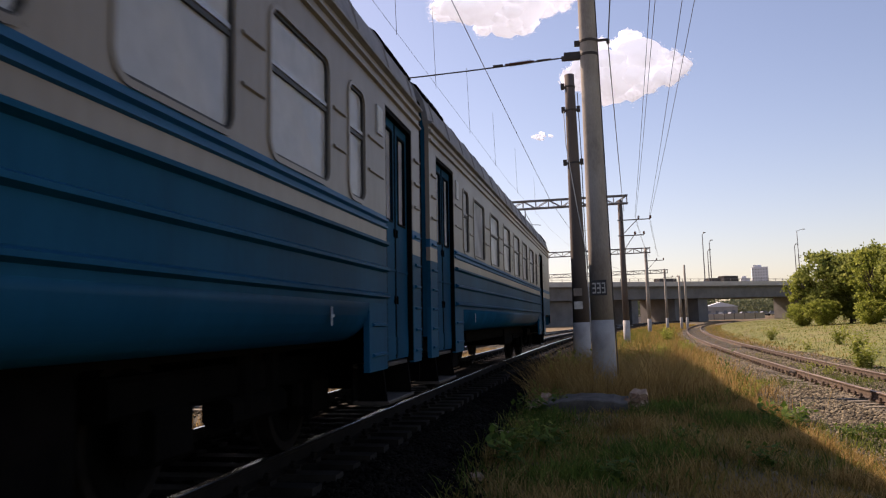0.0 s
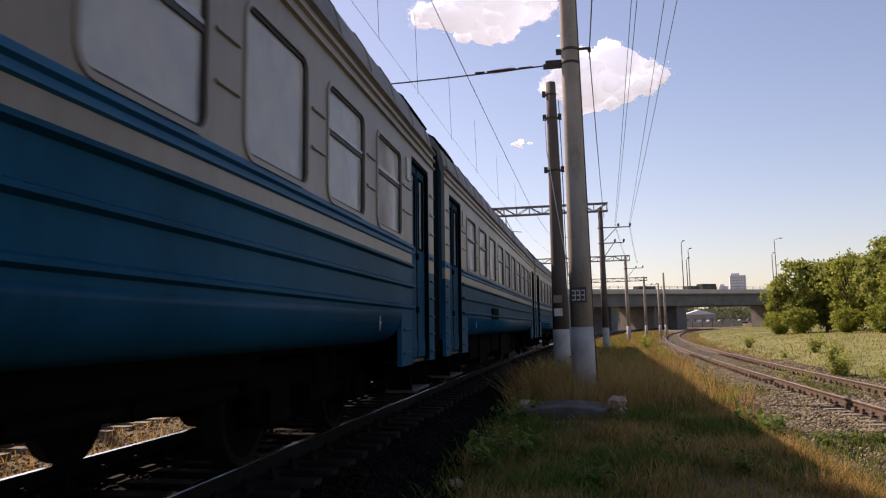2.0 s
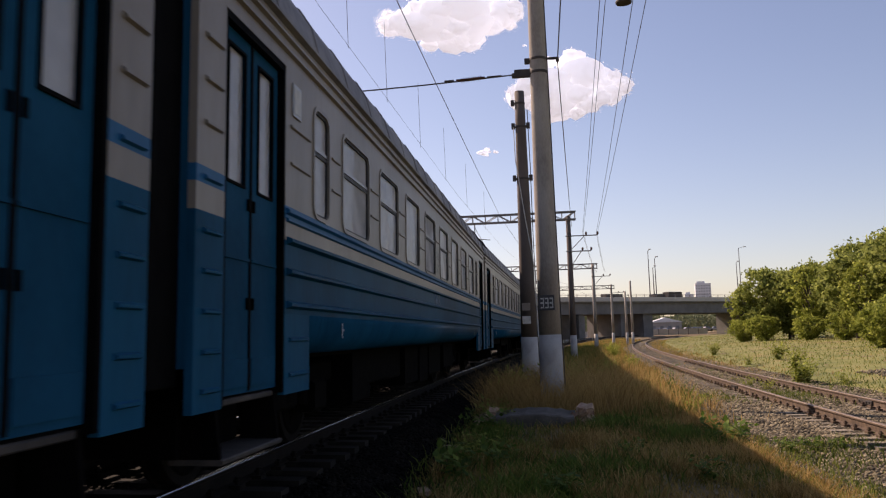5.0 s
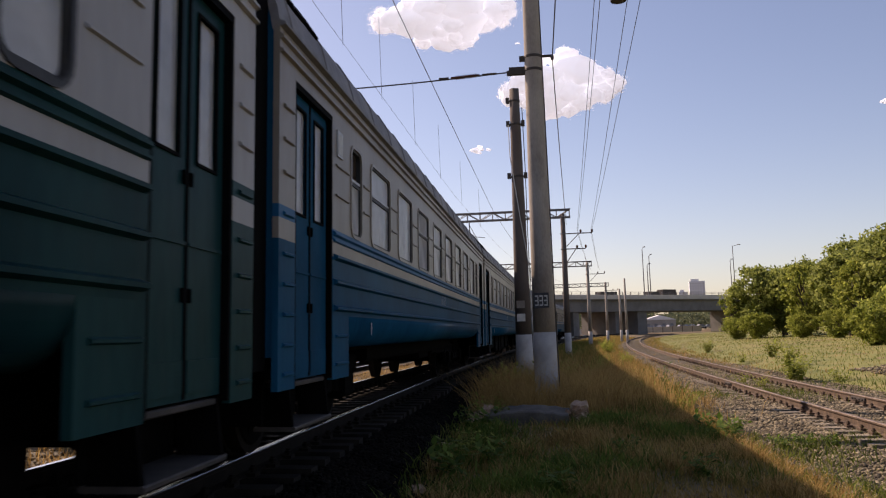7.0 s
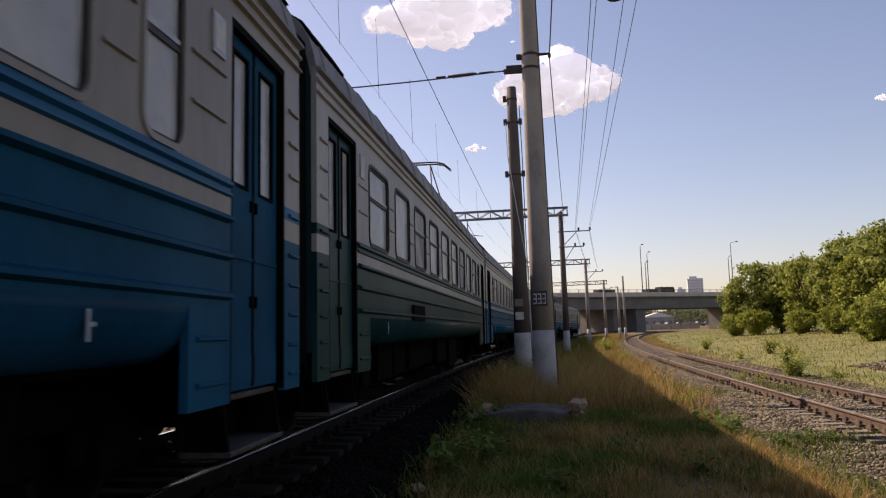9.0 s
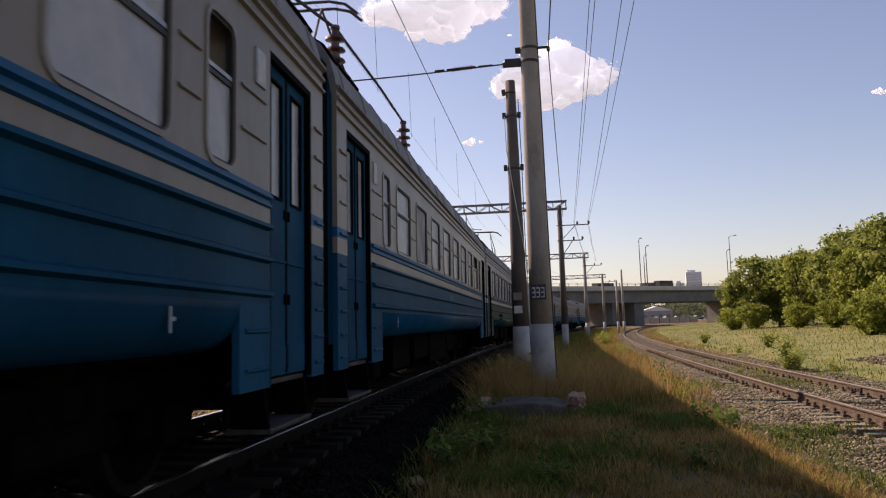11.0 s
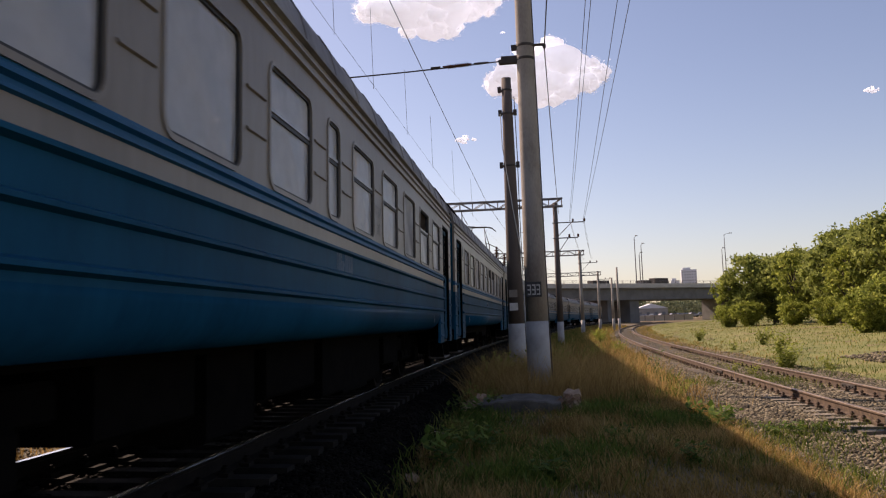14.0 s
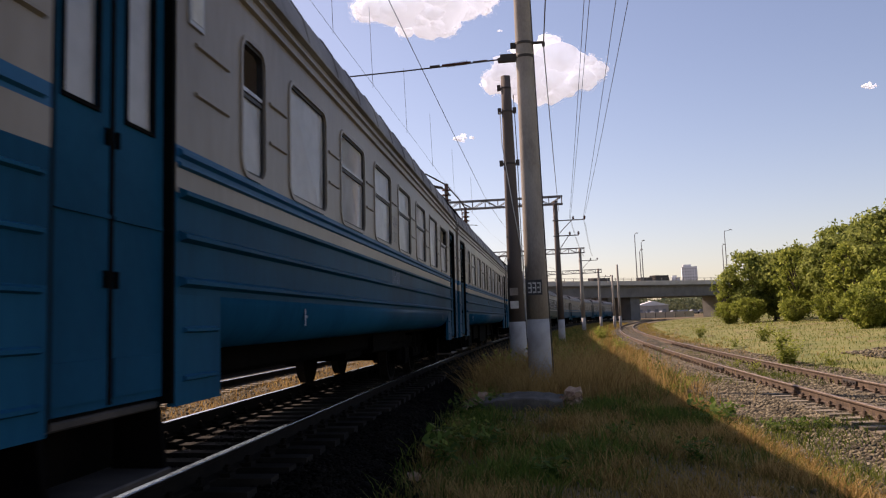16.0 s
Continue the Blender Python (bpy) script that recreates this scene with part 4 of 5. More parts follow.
    return MB().lathe((0, 0, z), [(r + 0.004, 0), (r + 0.014, 0.008), (r + 0.014, 0.05), (r + 0.004, 0.058)], 16)


def build_pole_main():
    e = empty("catenary_pole", "tall grey conical concrete pole with a whitewashed foot", "utility pole", "line poles", pose(0.21, 16.5, -0.45))
    r = lambda z: 0.235 - 0.0085 * z
    part("shaft", MB().lathe((0, 0, 0), [(r(z), z) for z in (1.55, 3, 5, 7, 9, 11)], 28), CONCRETE, e, smooth=True)
    part("whitewashed_foot", MB().lathe((0, 0, 0), [(r(-0.3) + 0.003, -0.3), (r(0.5) + 0.003, 0.5), (r(1.0) + 0.003, 1.0), (r(1.55) + 0.003, 1.55)], 28), WHITEWASH, e, "peeling whitewash round the foot", smooth=True)
    pl = part("number_plaque", MB().bbox(-0.19, 0.11, -r(2.2) - 0.012, -r(2.2) + 0.03, 2.03, 2.33, 0.004), SIGNDARK, e, "small dark painted plaque with pale marks")
    for k, x in enumerate((-0.165, -0.075, 0.015)):
        for dz in (2.07, 2.16, 2.25):
            part("mark", MB().box(x, x + 0.07, -r(2.2) - 0.016, -r(2.2) - 0.0125, dz, dz + 0.028), SIGNWHITE, pl)
        part("mark", MB().box(x + 0.05, x + 0.07, -r(2.2) - 0.016, -r(2.2) - 0.0125, 2.07, 2.278), SIGNWHITE, pl)
    # clamps and brackets
    for z in (6.9, 7.18):
        part("clamp_band", band(r(z), z), IRON, e)
    part("bracket", MB().bbox(-0.55, -0.1, -0.06, 0.06, 6.86, 6.94, 0.01).bbox(-0.5, -0.15, -0.03, 0.03, 6.94, 7.02, 0.01), IRON, e)
    part("bracket", MB().tube((0.1, 0, 7.22), (0.42, 0, 7.22), 0.03).tube((0.40, 0, 7.22), (0.40, 0, 7.14), 0.035), IRON, e)
    part("bracket", MB().bbox(-0.28, -0.1, -0.05, 0.05, 7.14, 7.24, 0.01), IRON, e)
    part("side_cable", MB().line([(r(9) + 0.01, 0, 9), (r(5) + 0.012, 0, 5), (r(2) + 0.012, 0.0, 2), (r(0) + 0.03, 0, 0.1)], 0.012), WIRE, e)
    lamp = part("lamp_arm", MB().line([(0.1, 0, 9.3), (1.0, 0, 9.2), (1.78, 0, 8.62)], 0.03), GALV, e)
    part("lamp_shade", MB().lathe((1.8, 0, 8.28), [(0.16, 0), (0.17, 0.03), (0.10, 0.16), (0.05, 0.3), (0.04, 0.36)], 16), IRON, lamp, "dark bell-shaped lamp shade")


def build_pole_second():
    e = empty("catenary_pole", "dark stained concrete pole with iron clamp bands", "utility pole", "line poles", pose(-0.27, 22.0, -0.35))
    r = lambda z: 0.235 - 0.013 * z
    part("shaft", MB().lathe((0, 0, 0), [(r(z), z) for z in (1.4, 3, 5, 7, 8.12)], 24), DARKPOLE, e, smooth=True)
    part("whitewashed_foot", MB().lathe((0, 0, 0), [(r(-0.3) + 0.003, -0.3), (r(0.7) + 0.003, 0.7), (r(1.4) + 0.003, 1.4)], 24), WHITEWASH, e, smooth=True)
    for z in (5.65, 7.1, 7.75):
        part("clamp_band", band(r(z), z), IRON, e)
        for sx in (-1, 1):
            if z < 7.5 or sx < 0:
                part("clamp_bolt", MB().bbox(sx * (r(z) + 0.06) - 0.05, sx * (r(z) + 0.06) + 0.05, -0.06, 0.06, z - 0.02, z + 0.13, 0.01), IRON, e)
    part("side_cable", MB().line([(-r(7) - 0.05, -0.1, 7.1), (-r(6) - 0.02, -0.12, 6.2), (0.02, -r(4.5) - 0.03, 4.6), (r(3) + 0.02, -0.1, 3.2), (r(1) + 0.03, 0, 1.0)], 0.012), SIGNWHITE, e)
    part("side_cable", MB().line([(r(7) + 0.05, 0, 7.6), (r(6) + 0.06, 0, 6.0), (r(4) + 0.03, 0, 4.2), (r(2) + 0.02, 0, 2.0)], 0.012), WIRE, e)
    for z in (1.75, 2.1):
        part("plate", MB().bbox(-0.16, 0.06, -r(z) - 0.012, -r(z) + 0.02, z, z + 0.2, 0.003), CONCRETE if z > 2 else SIGNWHITE, e)


def line_pole(x, y, top, arms, group="line poles"):
    e = empty("catenary_pole", "grey concrete line pole with steel crossarms" if arms else "grey concrete line pole beside the track", "utility pole", group, pose(x, y, -0.5))
    h = top + 0.5
    part("shaft", MB().lathe((0, 0, 0), [(0.19, 1.5), (0.165, h * 0.5), (0.13, h)], 16), DARKPOLE if x == 1.95 else CONCRETE, e, smooth=True)
    part("whitewashed_foot", MB().lathe((0, 0, 0), [(0.197, -0.3), (0.193, 1.5)], 16), WHITEWASH, e, smooth=True)
    for z, x1 in arms:
        a = part("crossarm", MB().tube((-0.2, -0.2, z), (x1, -0.2, z), 0.035, n=6).tube((0.15, -0.2, z - 0.75), (x1 * 0.55, -0.2, z), 0.025, n=6), GALV, e)
        for xx in (x1, x1 * 0.6):
            part("pin_insulator", MB().lathe((xx, -0.2, z + 0.02), [(0.02, 0), (0.07, 0.05), (0.05, 0.1), (0.07, 0.13), (0.03, 0.2)], 8), PORCELAIN, a)
    return e


def build_gantry(x_right, y, z, width):
    """A portal: a lattice beam over the tracks on two concrete poles."""
    e = empty("gantry_beam", "grey steel lattice gantry beam over the tracks", "gantry", "gantries", pose(x_right, y, z))
    for dy in (-0.22, 0.22):
        for dz in (0.0, 0.45):
            part("chord", MB().box(-width, 0.45, dy - 0.035, dy + 0.035, dz - 0.035, dz + 0.035), GALV, e)
        n = int(width / 0.75)
        for k in range(n + 1):
            xx = 0.4 - k * 0.75
            part("lattice_bar", MB().tube((xx, dy, 0), (xx, dy, 0.45), 0.022, n=4).tube((xx, dy, 0 if k % 2 else 0.45), (xx - 0.75, dy, 0.45 if k % 2 else 0), 0.022, n=4), GALV, e)
    for xx in (-5.5, -10.5):
        part("hanger", MB().tube((xx, 0, 0), (xx, 0, -0.9), 0.03, n=6).tube((xx, 0, -0.9), (xx + 0.9, 0, -1.0), 0.02, n=6).tube((xx, 0, -0.2), (xx + 0.6, 0, -1.4), 0.015, n=5), IRON, e)
        part("insulator", MB().lathe((xx, 0, -1.3), [(0.03, 0), (0.08, 0.05), (0.04, 0.1), (0.08, 0.15), (0.04, 0.2), (0.08, 0.25), (0.03, 0.35)], 8), PORCELAIN, e)


def sagging(a, b, sag, n=10):
    a, b = Vector(a), Vector(b)
    return [a.lerp(b, i / n) - Vector((0, 0, sag * 4 * (i / n) * (1 - i / n))) for i in range(n + 1)]


def wire_thing(name, label, pts_list, r, mat=None):
    mb = MB()
    for pts in pts_list:
        mb.line(pts, r)
    ob = new(name, mb.mesh(name, mat or WIRE))
    return tagged(ob, label, "wire") if label else ob


def build_wires():
    U = -3.35
    cat = empty("catenary", "thin dark catenary with droppers over the track", "overhead line")
    mess = sagging(P(U, -12, 8.55), P(U, 48, 8.25), 0.18, 16)
    hang = []
    hang.append(wire_thing("messenger_wire", "", [mess, sagging(P(U, 48, 8.25), P(U, 80, 8.0), 0.4), sagging(P(U, 80, 8.0), P(U, 113, 7.9), 0.4), sagging(P(U, 113, 7.9), P(U, 200, 7.6), 0.5)], 0.011))
    hang.append(wire_thing("contact_wire", "", [[P(U + 0.05, s, 6.35) for s in (-12, 12, 30, 48, 80, 113, 200)]], 0.0035))
    for s in (10.5, 14.0, 17.5, 22.0, 27.0, 33.0, 40.0):
        z = 8.55 + (s + 12) / 60 * -0.3 - 0.18 * 4 * ((s + 12) / 60) * (1 - (s + 12) / 60)
        hang.append(wire_thing("dropper", "", [[P(U, s, z), P(U + 0.03, s, 6.36)]], 0.005))
    for w in hang:
        w.parent = cat
    e = empty("span_wire", "steel cross-span wire with a ribbed insulator", "wire", "", None)
    part("cable", MB().line(sagging((-0.30, 16.5, 6.47), (-14.0, 16.5, 6.75), 0.28, 14), 0.016), WIRE, e)
    prof = MB()
    for k in range(9):
        x = -0.98 - k * 0.05
        zc = 6.455 - 0.012 * k * 0.3
        prof.tube((x - 0.012, 16.5, zc), (x + 0.012, 16.5, zc), 0.055, 0.03, 10)
    prof.tube((-0.9, 16.5, 6.455), (-1.5, 16.5, 6.43), 0.026)
    part("rod_insulator", prof, PORCELAIN, e, "dark ribbed rod insulator")
    part("turnbuckle", MB().tube((-0.55, 16.5, 6.465), (-0.85, 16.5, 6.455), 0.024).tube((-1.55, 16.5, 6.43), (-1.75, 16.5, 6.425), 0.024), IRON, e)
    # pole on the far side of the tracks that holds the span wire
    line_pole(-14.2, 16.5, 9.0, ())
    wire_thing("feeder_wire", "dark feeder wire running from pole to pole", [sagging((0.61, 16.5, 6.72), (2.15, 48, 7.3), 0.35), sagging((0.61, 16.5, 6.72), (0.55, -10, 8.6), 0.3)], 0.013)
    for x16, z16, x48, z48 in ((1.20, 7.76, 2.75, 6.95), (1.31, 7.75, 2.80, 6.93), (1.85, 7.71, 3.55, 6.92), (2.10, 7.69, 3.60, 6.90)):
        dx = x16 - x48
        wire_thing("feeder_wire", "thin overhead feeder wire above the verge", [sagging((x48, 48, z48), (x48 + dx * 2.0 + 0.6, -15, z16 + (z16 - z48) * 1.2 + 0.6), 0.45, 16), sagging((x48, 48, z48), (x48 + 3.0, 80, 6.9), 0.4)], 0.008)


def build_poles():
    build_pole_main()
    build_pole_second()
    line_pole(1.95, 48, 7.95, ((7.25, 1.65), (6.35, 1.25)))
    build_gantry(1.95, 48, 7.75, 16)
    line_pole(-13.5, 48, 7.7, ())
    line_pole(5.4, 80, 7.75, ((7.0, 1.6),))
    build_gantry(5.4, 80, 7.3, 17)
    line_pole(-11.0, 80, 7.5, ())
    line_pole(9.95, 113, 7.55, ((6.9, 1.6),))
    build_gantry(9.95, 113, 7.0, 18)
    line_pole(-7.5, 113, 7.2, ())
    line_pole(13.3, 120, 8.4, ())
    line_pole(12.7, 122, 7.0, ())
    # colour-light signal beyond the second gantry
    e = empty("signal", "dark railway signal head on a thin post", "signal", "", pose(1.6, 70, -0.4))
    part("post", MB().tube((0, 0, 0), (0, 0, 4.4), 0.07), IRON, e)
    hd = part("signal_head", MB().bbox(-0.2, 0.2, -0.12, 0.12, 4.3, 5.3, 0.04), BLACK, e)
    for z in (4.5, 4.8, 5.1):
        part("hood", MB().tube((0, -0.12, z), (0, -0.3, z), 0.09, 0.09, 10), BLACK, hd)


# ---- bridge and distance ----
def build_bridge():
    e = empty("road_bridge", "grey concrete road bridge over the railway", "bridge", "", pose(30, 226, 0, 0, 0, 39.6))
    L0, L1 = -150, 150
    part("deck", MB().box(L0, L1, -0.8, 16, 8.7, 9.7), DECK, e)
    for y in (0.0, 4.5, 9.0, 13.5):
        part("girder", MB().box(L0, L1, y, y + 1.3, 5.75, 8.7), DECK, e)
    part("fascia", MB().box(L0, L1, -1.1, -0.8, 9.0, 9.75), PARAPET, e, "pale weathered concrete fascia")
    k = L0
    while k < L1:
        part("parapet_panel", shared("ppanel", lambda: MB().box(0, 2.9, -1.05, -0.9, 9.75, 10.15).mesh("parapet_panel", PARAPET)), None, e, loc=(k, 0, 0))
        part("rail_post", shared("rpost", lambda: MB().box(-0.06, 0.06, -1.02, -0.92, 10.15, 10.9).mesh("rail_post", GALV)), None, e, loc=(k, 0, 0))
        k += 3.0
    for z in (10.5, 10.85):
        part("handrail", MB().box(L0, L1, -1.0, -0.94, z, z + 0.06), GALV, e)
    for x, w in ((0.0, 3.6), (-24, 2.0), (-27.5, 1.2), (-9.5, 1.3), (46, 3.6), (-60, 3.6), (92, 3.6)):
        part("pier", MB().bbox(x - w / 2, x + w / 2, 1.0, 14.0, -1.0, 5.9, 0.1), DECK, e)
    part("abutment", MB().box(-58, -36, 2, 14, -1.0, 5.7), DECK, e)
    for x, h, arm in ((40.3, 15.3, 1), (38.8, 10.8, 0), (1.4, 13.2, 0), (3.9, 11.2, 0), (3.0, 8.6, 0), (-40, 13, 1)):
        p = empty("street_lamp", "thin grey street lamp on the bridge", "street lamp", "bridge lamps", e.matrix_basis @ pose(x, 1.0, 9.7))
        part("post", MB().tube((0, 0, 0), (0, 0, h), 0.16, 0.09, 8), GALV, p)
        part("arm", MB().tube((0, 0, h), (2.8 if arm else 0.7, 0, h + 0.5), 0.06, n=6), GALV, p)
        part("lamp_head", MB().bbox(2.5 if arm else 0.5, 3.6 if arm else 1.2, -0.2, 0.2, h + 0.45, h + 0.65, 0.05), GALV, p)
    for x, l, h in ((11.0, 5.5, 2.2), (5.5, 4.0, 1.6), (-13, 6.0, 1.5)):
        t = empty("site_cabin", "dark boxy cabin standing on the bridge deck", "cabin", "bridge cabins", e.matrix_basis @ pose(x, 3.0, 9.7))
        part("shell", MB().bbox(0, l, 0, 2.2, 0.2, h, 0.06), IRON, t)
        part("skid", MB().box(0.2, l - 0.2, 0.3, 0.5, 0, 0.2).box(0.2, l - 0.2, 1.7, 1.9, 0, 0.2), IRON, t)
    return e


def tower(x, y, w, d, z0, h, label):
    e = empty("tower_block", label, "building", "far buildings", pose(x, y, z0, 0, 0, -8))
    part("wall", MB().box(0, w, 0, d, 0, h), TOWER, e)
    part("roof_house", MB().box(w * 0.1, w * 0.62, d * 0.2, d * 0.8, h, h + 2.4), TOWER, e)
    n = int(h / 3)
    for k in range(n):
        for j in range(int(w / 2.6)):
            part("window", shared("towerwin", lambda: MB().box(0, 1.0, -0.05, 0.0, 0, 1.1).mesh("window", DARKWIN)), None, e, loc=(0.8 + j * 2.6, 0, 1.0 + 3 * k))


def build_distance():
    tower(168, 900, 16, 14, -2, 52, "pale grey tower block far beyond the bridge")
    tower(157, 902, 9, 12, -2, 41, "lower pale grey block beside the tower")
    rng = random.Random(5)
    for i, (x, y, w, h) in enumerate(((42, 320, 12, 4), (30, 310, 8, 3.6), (-6, 300, 14, 4.5), (86, 340, 12, 6), (22, 330, 10, 5))):
        e = empty("house", "small pale house beyond the bridge", "house", "far houses", pose(x, y, 0.2, 0, 0, rng.uniform(-15, 15)))
        part("wall", MB().box(0, w, 0, 6, -1, h), PLASTER, e)
        part("roof", MB().prism([(-0.4, h), (w + 0.4, h), (w / 2, h + 1.8)], -0.4, 6.4), RUST if i % 2 else TOWER, e)
        for k in range(int(w / 3)):
            part("window", shared("hwin", lambda: MB().box(0, 1.2, -0.04, 0, 1.2, 2.6).mesh("window", DARKWIN)), None, e, loc=(0.9 + k * 3, 0, 0))
    body = MB().prism([(-0.85, 0.35), (0.85, 0.35), (0.85, 0.85), (-0.85, 0.85)], -2.1, 2.1)
    cab = MB().add([(-0.8, -1.3, 0.85), (0.8, -1.3, 0.85), (0.8, 1.2, 0.85), (-0.8, 1.2, 0.85), (-0.65, -0.8, 1.45), (0.65, -0.8, 1.45), (0.65, 0.6, 1.45), (-0.65, 0.6, 1.45)], [(0, 1, 5, 4), (1, 2, 6, 5), (2, 3, 7, 6), (3, 0, 4, 7), (4, 5, 6, 7)])
    bm, cm = body.mesh("body", CARPAINT), cab.mesh("cabin", DARKWIN)
    wm = MB().tube((-0.85, 0, 0.32), (0.85, 0, 0.32), 0.32, 0.32, 12).mesh("axle_wheels", BLACK)
    for i in range(12):
        c = empty("car", "small parked car far beyond the bridge", "car", "far parked cars", pose(34 + i * 2.9 + rng.uniform(-0.5, 0.5), 282 + rng.uniform(-4, 8), 0.55, 0, 0, rng.uniform(40, 130)))
        part("body", bm, None, c)
        part("cabin", cm, None, c)
        for yy in (-1.3, 1.3):
            part("axle_wheels", wm, None, c, loc=(0, yy, 0))
    # low wall or fence past the tracks
    f = empty("trackside_fence", "low pale concrete fence past the bridge", "fence", "", pose(-20, 262, -0.3))
    for k in range(24):
        part("fence_panel", shared("fpanel", lambda: MB().box(0, 2.8, 0, 0.12, 0, 1.8).mesh("fence_panel", PARAPET)), None, f, loc=(k * 3.0, 0, 0))
        part("fence_post", shared("fpost", lambda: MB().box(-0.1, 0.1, -0.04, 0.16, 0, 2.0).mesh("fence_post", DECK)), None, f, loc=(k * 3.0, 0, 0))


# ---- plants ----
RNG = np.random.default_rng(11)


def to_world(u, s, z):
    a, r = s / RC, CX - u
    return np.stack([CX - r * np.cos(a), r * np.sin(a), z], -1)


def patchy(u, s, f=0.35, seed=0.0):
    """A smooth random field from 0 to 1."""
    v = np.sin(u * f * 2.1 + 1.3 + seed) * np.sin(s * f * 1.3 + 0.4 * u * f + seed * 2) + 0.6 * np.sin(u * f * 4.7 + s * f * 3.1 + seed) + 0.4 * np.sin(s * f * 6.3 - u * f * 5.1 + 2 * seed)
    return np.clip(0.5 + v / 3.2, 0, 1)


def blades(name, u, s, h, w, mat, label, lean=0.35, sink=0.02, cat="grass"):
    n = len(u)
    z = ground_z(u, s) - sink
    base = to_world(u, s, z)
    g = RNG.uniform(0, 2 * np.pi, n)
    side = np.stack([np.cos(g), np.sin(g), np.zeros(n)], -1) * (w / 2)[:, None]
    a = RNG.uniform(0, 2 * np.pi, n)
    ln = RNG.uniform(0.1, 1, n) * lean
    d = np.stack([np.cos(a) * ln, np.sin(a) * ln, np.ones(n)], -1)
    mid = base + d * (h * 0.55)[:, None]
    tip = mid + np.stack([np.cos(a) * ln * 2.2, np.sin(a) * ln * 2.2, np.full(n, 0.9)], -1) * (h * 0.45)[:, None]
    V = np.stack([base - side, base + side, mid + side * 0.75, mid - side * 0.75, tip], 1).reshape(-1, 3)
    o = (np.arange(n) * 5)[:, None]
    F = np.concatenate([o + np.array([[0, 1, 2]]), o + np.array([[0, 2, 3]]), o + np.array([[3, 2, 4]])])
    ob = new(name, arrays(name, V, F, mat))
    return tagged(ob, label, cat, kind="stuff")


def scatter(n, u0, u1, s0, s1, keep=None, power=1.0):
    u = RNG.uniform(u0, u1, n)
    s = s0 + (s1 - s0) * RNG.uniform(0, 1, n) ** power
    if keep is not None:
        m = RNG.uniform(0, 1, n) < keep(u, s)
        u, s = u[m], s[m]
    return u, s


def build_grass():
    R = RNG.uniform
    # worn verge between the tracks
    u, s = scatter(150000, -1.35, 3.3, 3.0, 34, lambda u, s: 0.25 + 0.75 * patchy(u, s, 0.9, 1), 1.5)
    blades("verge_grass", u, s, R(0.04, 0.15, len(u)), R(0.006, 0.013, len(u)), MIXGRASS, "short patchy dry and green grass on the verge", 0.7)
    u, s = scatter(52000, -1.2, 3.0, 3.0, 34, lambda u, s: (patchy(u, s, 0.8, 4) > 0.52) * 1.0, 1.4)
    blades("verge_dry_grass", u, s, R(0.06, 0.22, len(u)), R(0.005, 0.011, len(u)), DRYGRASS, "straw-coloured dry grass on the verge", 0.8)
    u, s = scatter(28000, -1.5, 2.9, 5.0, 40, lambda u, s: np.maximum((patchy(u, s, 0.7, 7) > 0.66) * 0.9, (u < -0.7) * 0.5), 1.3)
    blades("verge_green_grass", u, s, R(0.08, 0.26, len(u)), R(0.008, 0.018, len(u)), GREENGRASS, "dark green grass tufts on the verge", 0.6)
    u, s = scatter(60000, -1.3, 2.7, 5.0, 15.5, lambda u, s: np.clip((patchy(u, s, 1.5, 5) - 0.55) * 4, 0, 1) * (np.hypot(u, s - 13.6) > 1.2))
    blades("verge_tufts", u, s, R(0.08, 0.24, len(u)) * (0.5 + patchy(u, s, 2.6, 2)), R(0.005, 0.012, len(u)), DRYGRASS, "uneven tufts of taller grass on the verge", 0.7)
    us, ss = [], []
    for n, cu, cs, du, ds in ((2600, -0.75, 10.6, 0.28, 0.5), (1800, -0.95, 12.6, 0.2, 0.7), (2200, 1.15, 13.4, 0.3, 0.4), (1600, 1.9, 12.2, 0.25, 0.35), (1800, -0.7, 15.2, 0.25, 0.5), (1500, 0.4, 9.3, 0.4, 0.4), (1500, 1.5, 16.6, 0.35, 0.8), (1500, -0.2, 8.2, 0.35, 0.3)):
        us.append(RNG.normal(cu, du, n)), ss.append(RNG.normal(cs, ds, n))
    u, s = np.concatenate(us), np.concatenate(ss)
    k = u > -1.35
    u, s = u[k], s[k]
    blades("dark_green_clumps", u, s, R(0.06, 0.24, len(u)), R(0.012, 0.026, len(u)), WEED, "dark green leafy clumps in the shaded verge", 0.7)
    # tall straw round the poles and along the edge of the bank
    def clump(n, cu, cs, du, ds):
        return RNG.normal(cu, du, n), RNG.normal(cs, ds, n)
    us, ss = [], []
    for n, cu, cs, du, ds in ((6500, 0.1, 16.2, 0.75, 0.8), (3500, -0.8, 17.5, 0.35, 1.6), (3500, 0.9, 17.5, 0.7, 1.5), (4000, -0.4, 21.5, 0.6, 1.6), (2500, 1.6, 22, 0.8, 3.0), (2000, 0.3, 27, 0.9, 3.0)):
        a, b = clump(n, cu, cs, du, ds)
        us.append(a), ss.append(b)
    u, s = np.concatenate(us), np.concatenate(ss)
    k = (s > 14.7) & (u > -1.35)
    u, s = u[k], s[k]
    blades("tall_dry_grass", u, s, R(0.2, 0.95, len(u)) * (0.45 + 0.9 * patchy(u, s, 1.6, 3)), R(0.005, 0.012, len(u)), DRYGRASS, "tall dry straw grass round the pole feet", 0.7)
    u, s = scatter(30000, 2.0, 4.2, 17, 75, lambda u, s: np.clip(patchy(u, s, 0.9, 2) * 1.6 - 0.45, 0, 1) * np.clip((4.1 - u) * 1.2, 0, 1) * np.clip((s - 16) / 8, 0.1, 1), 1.3)
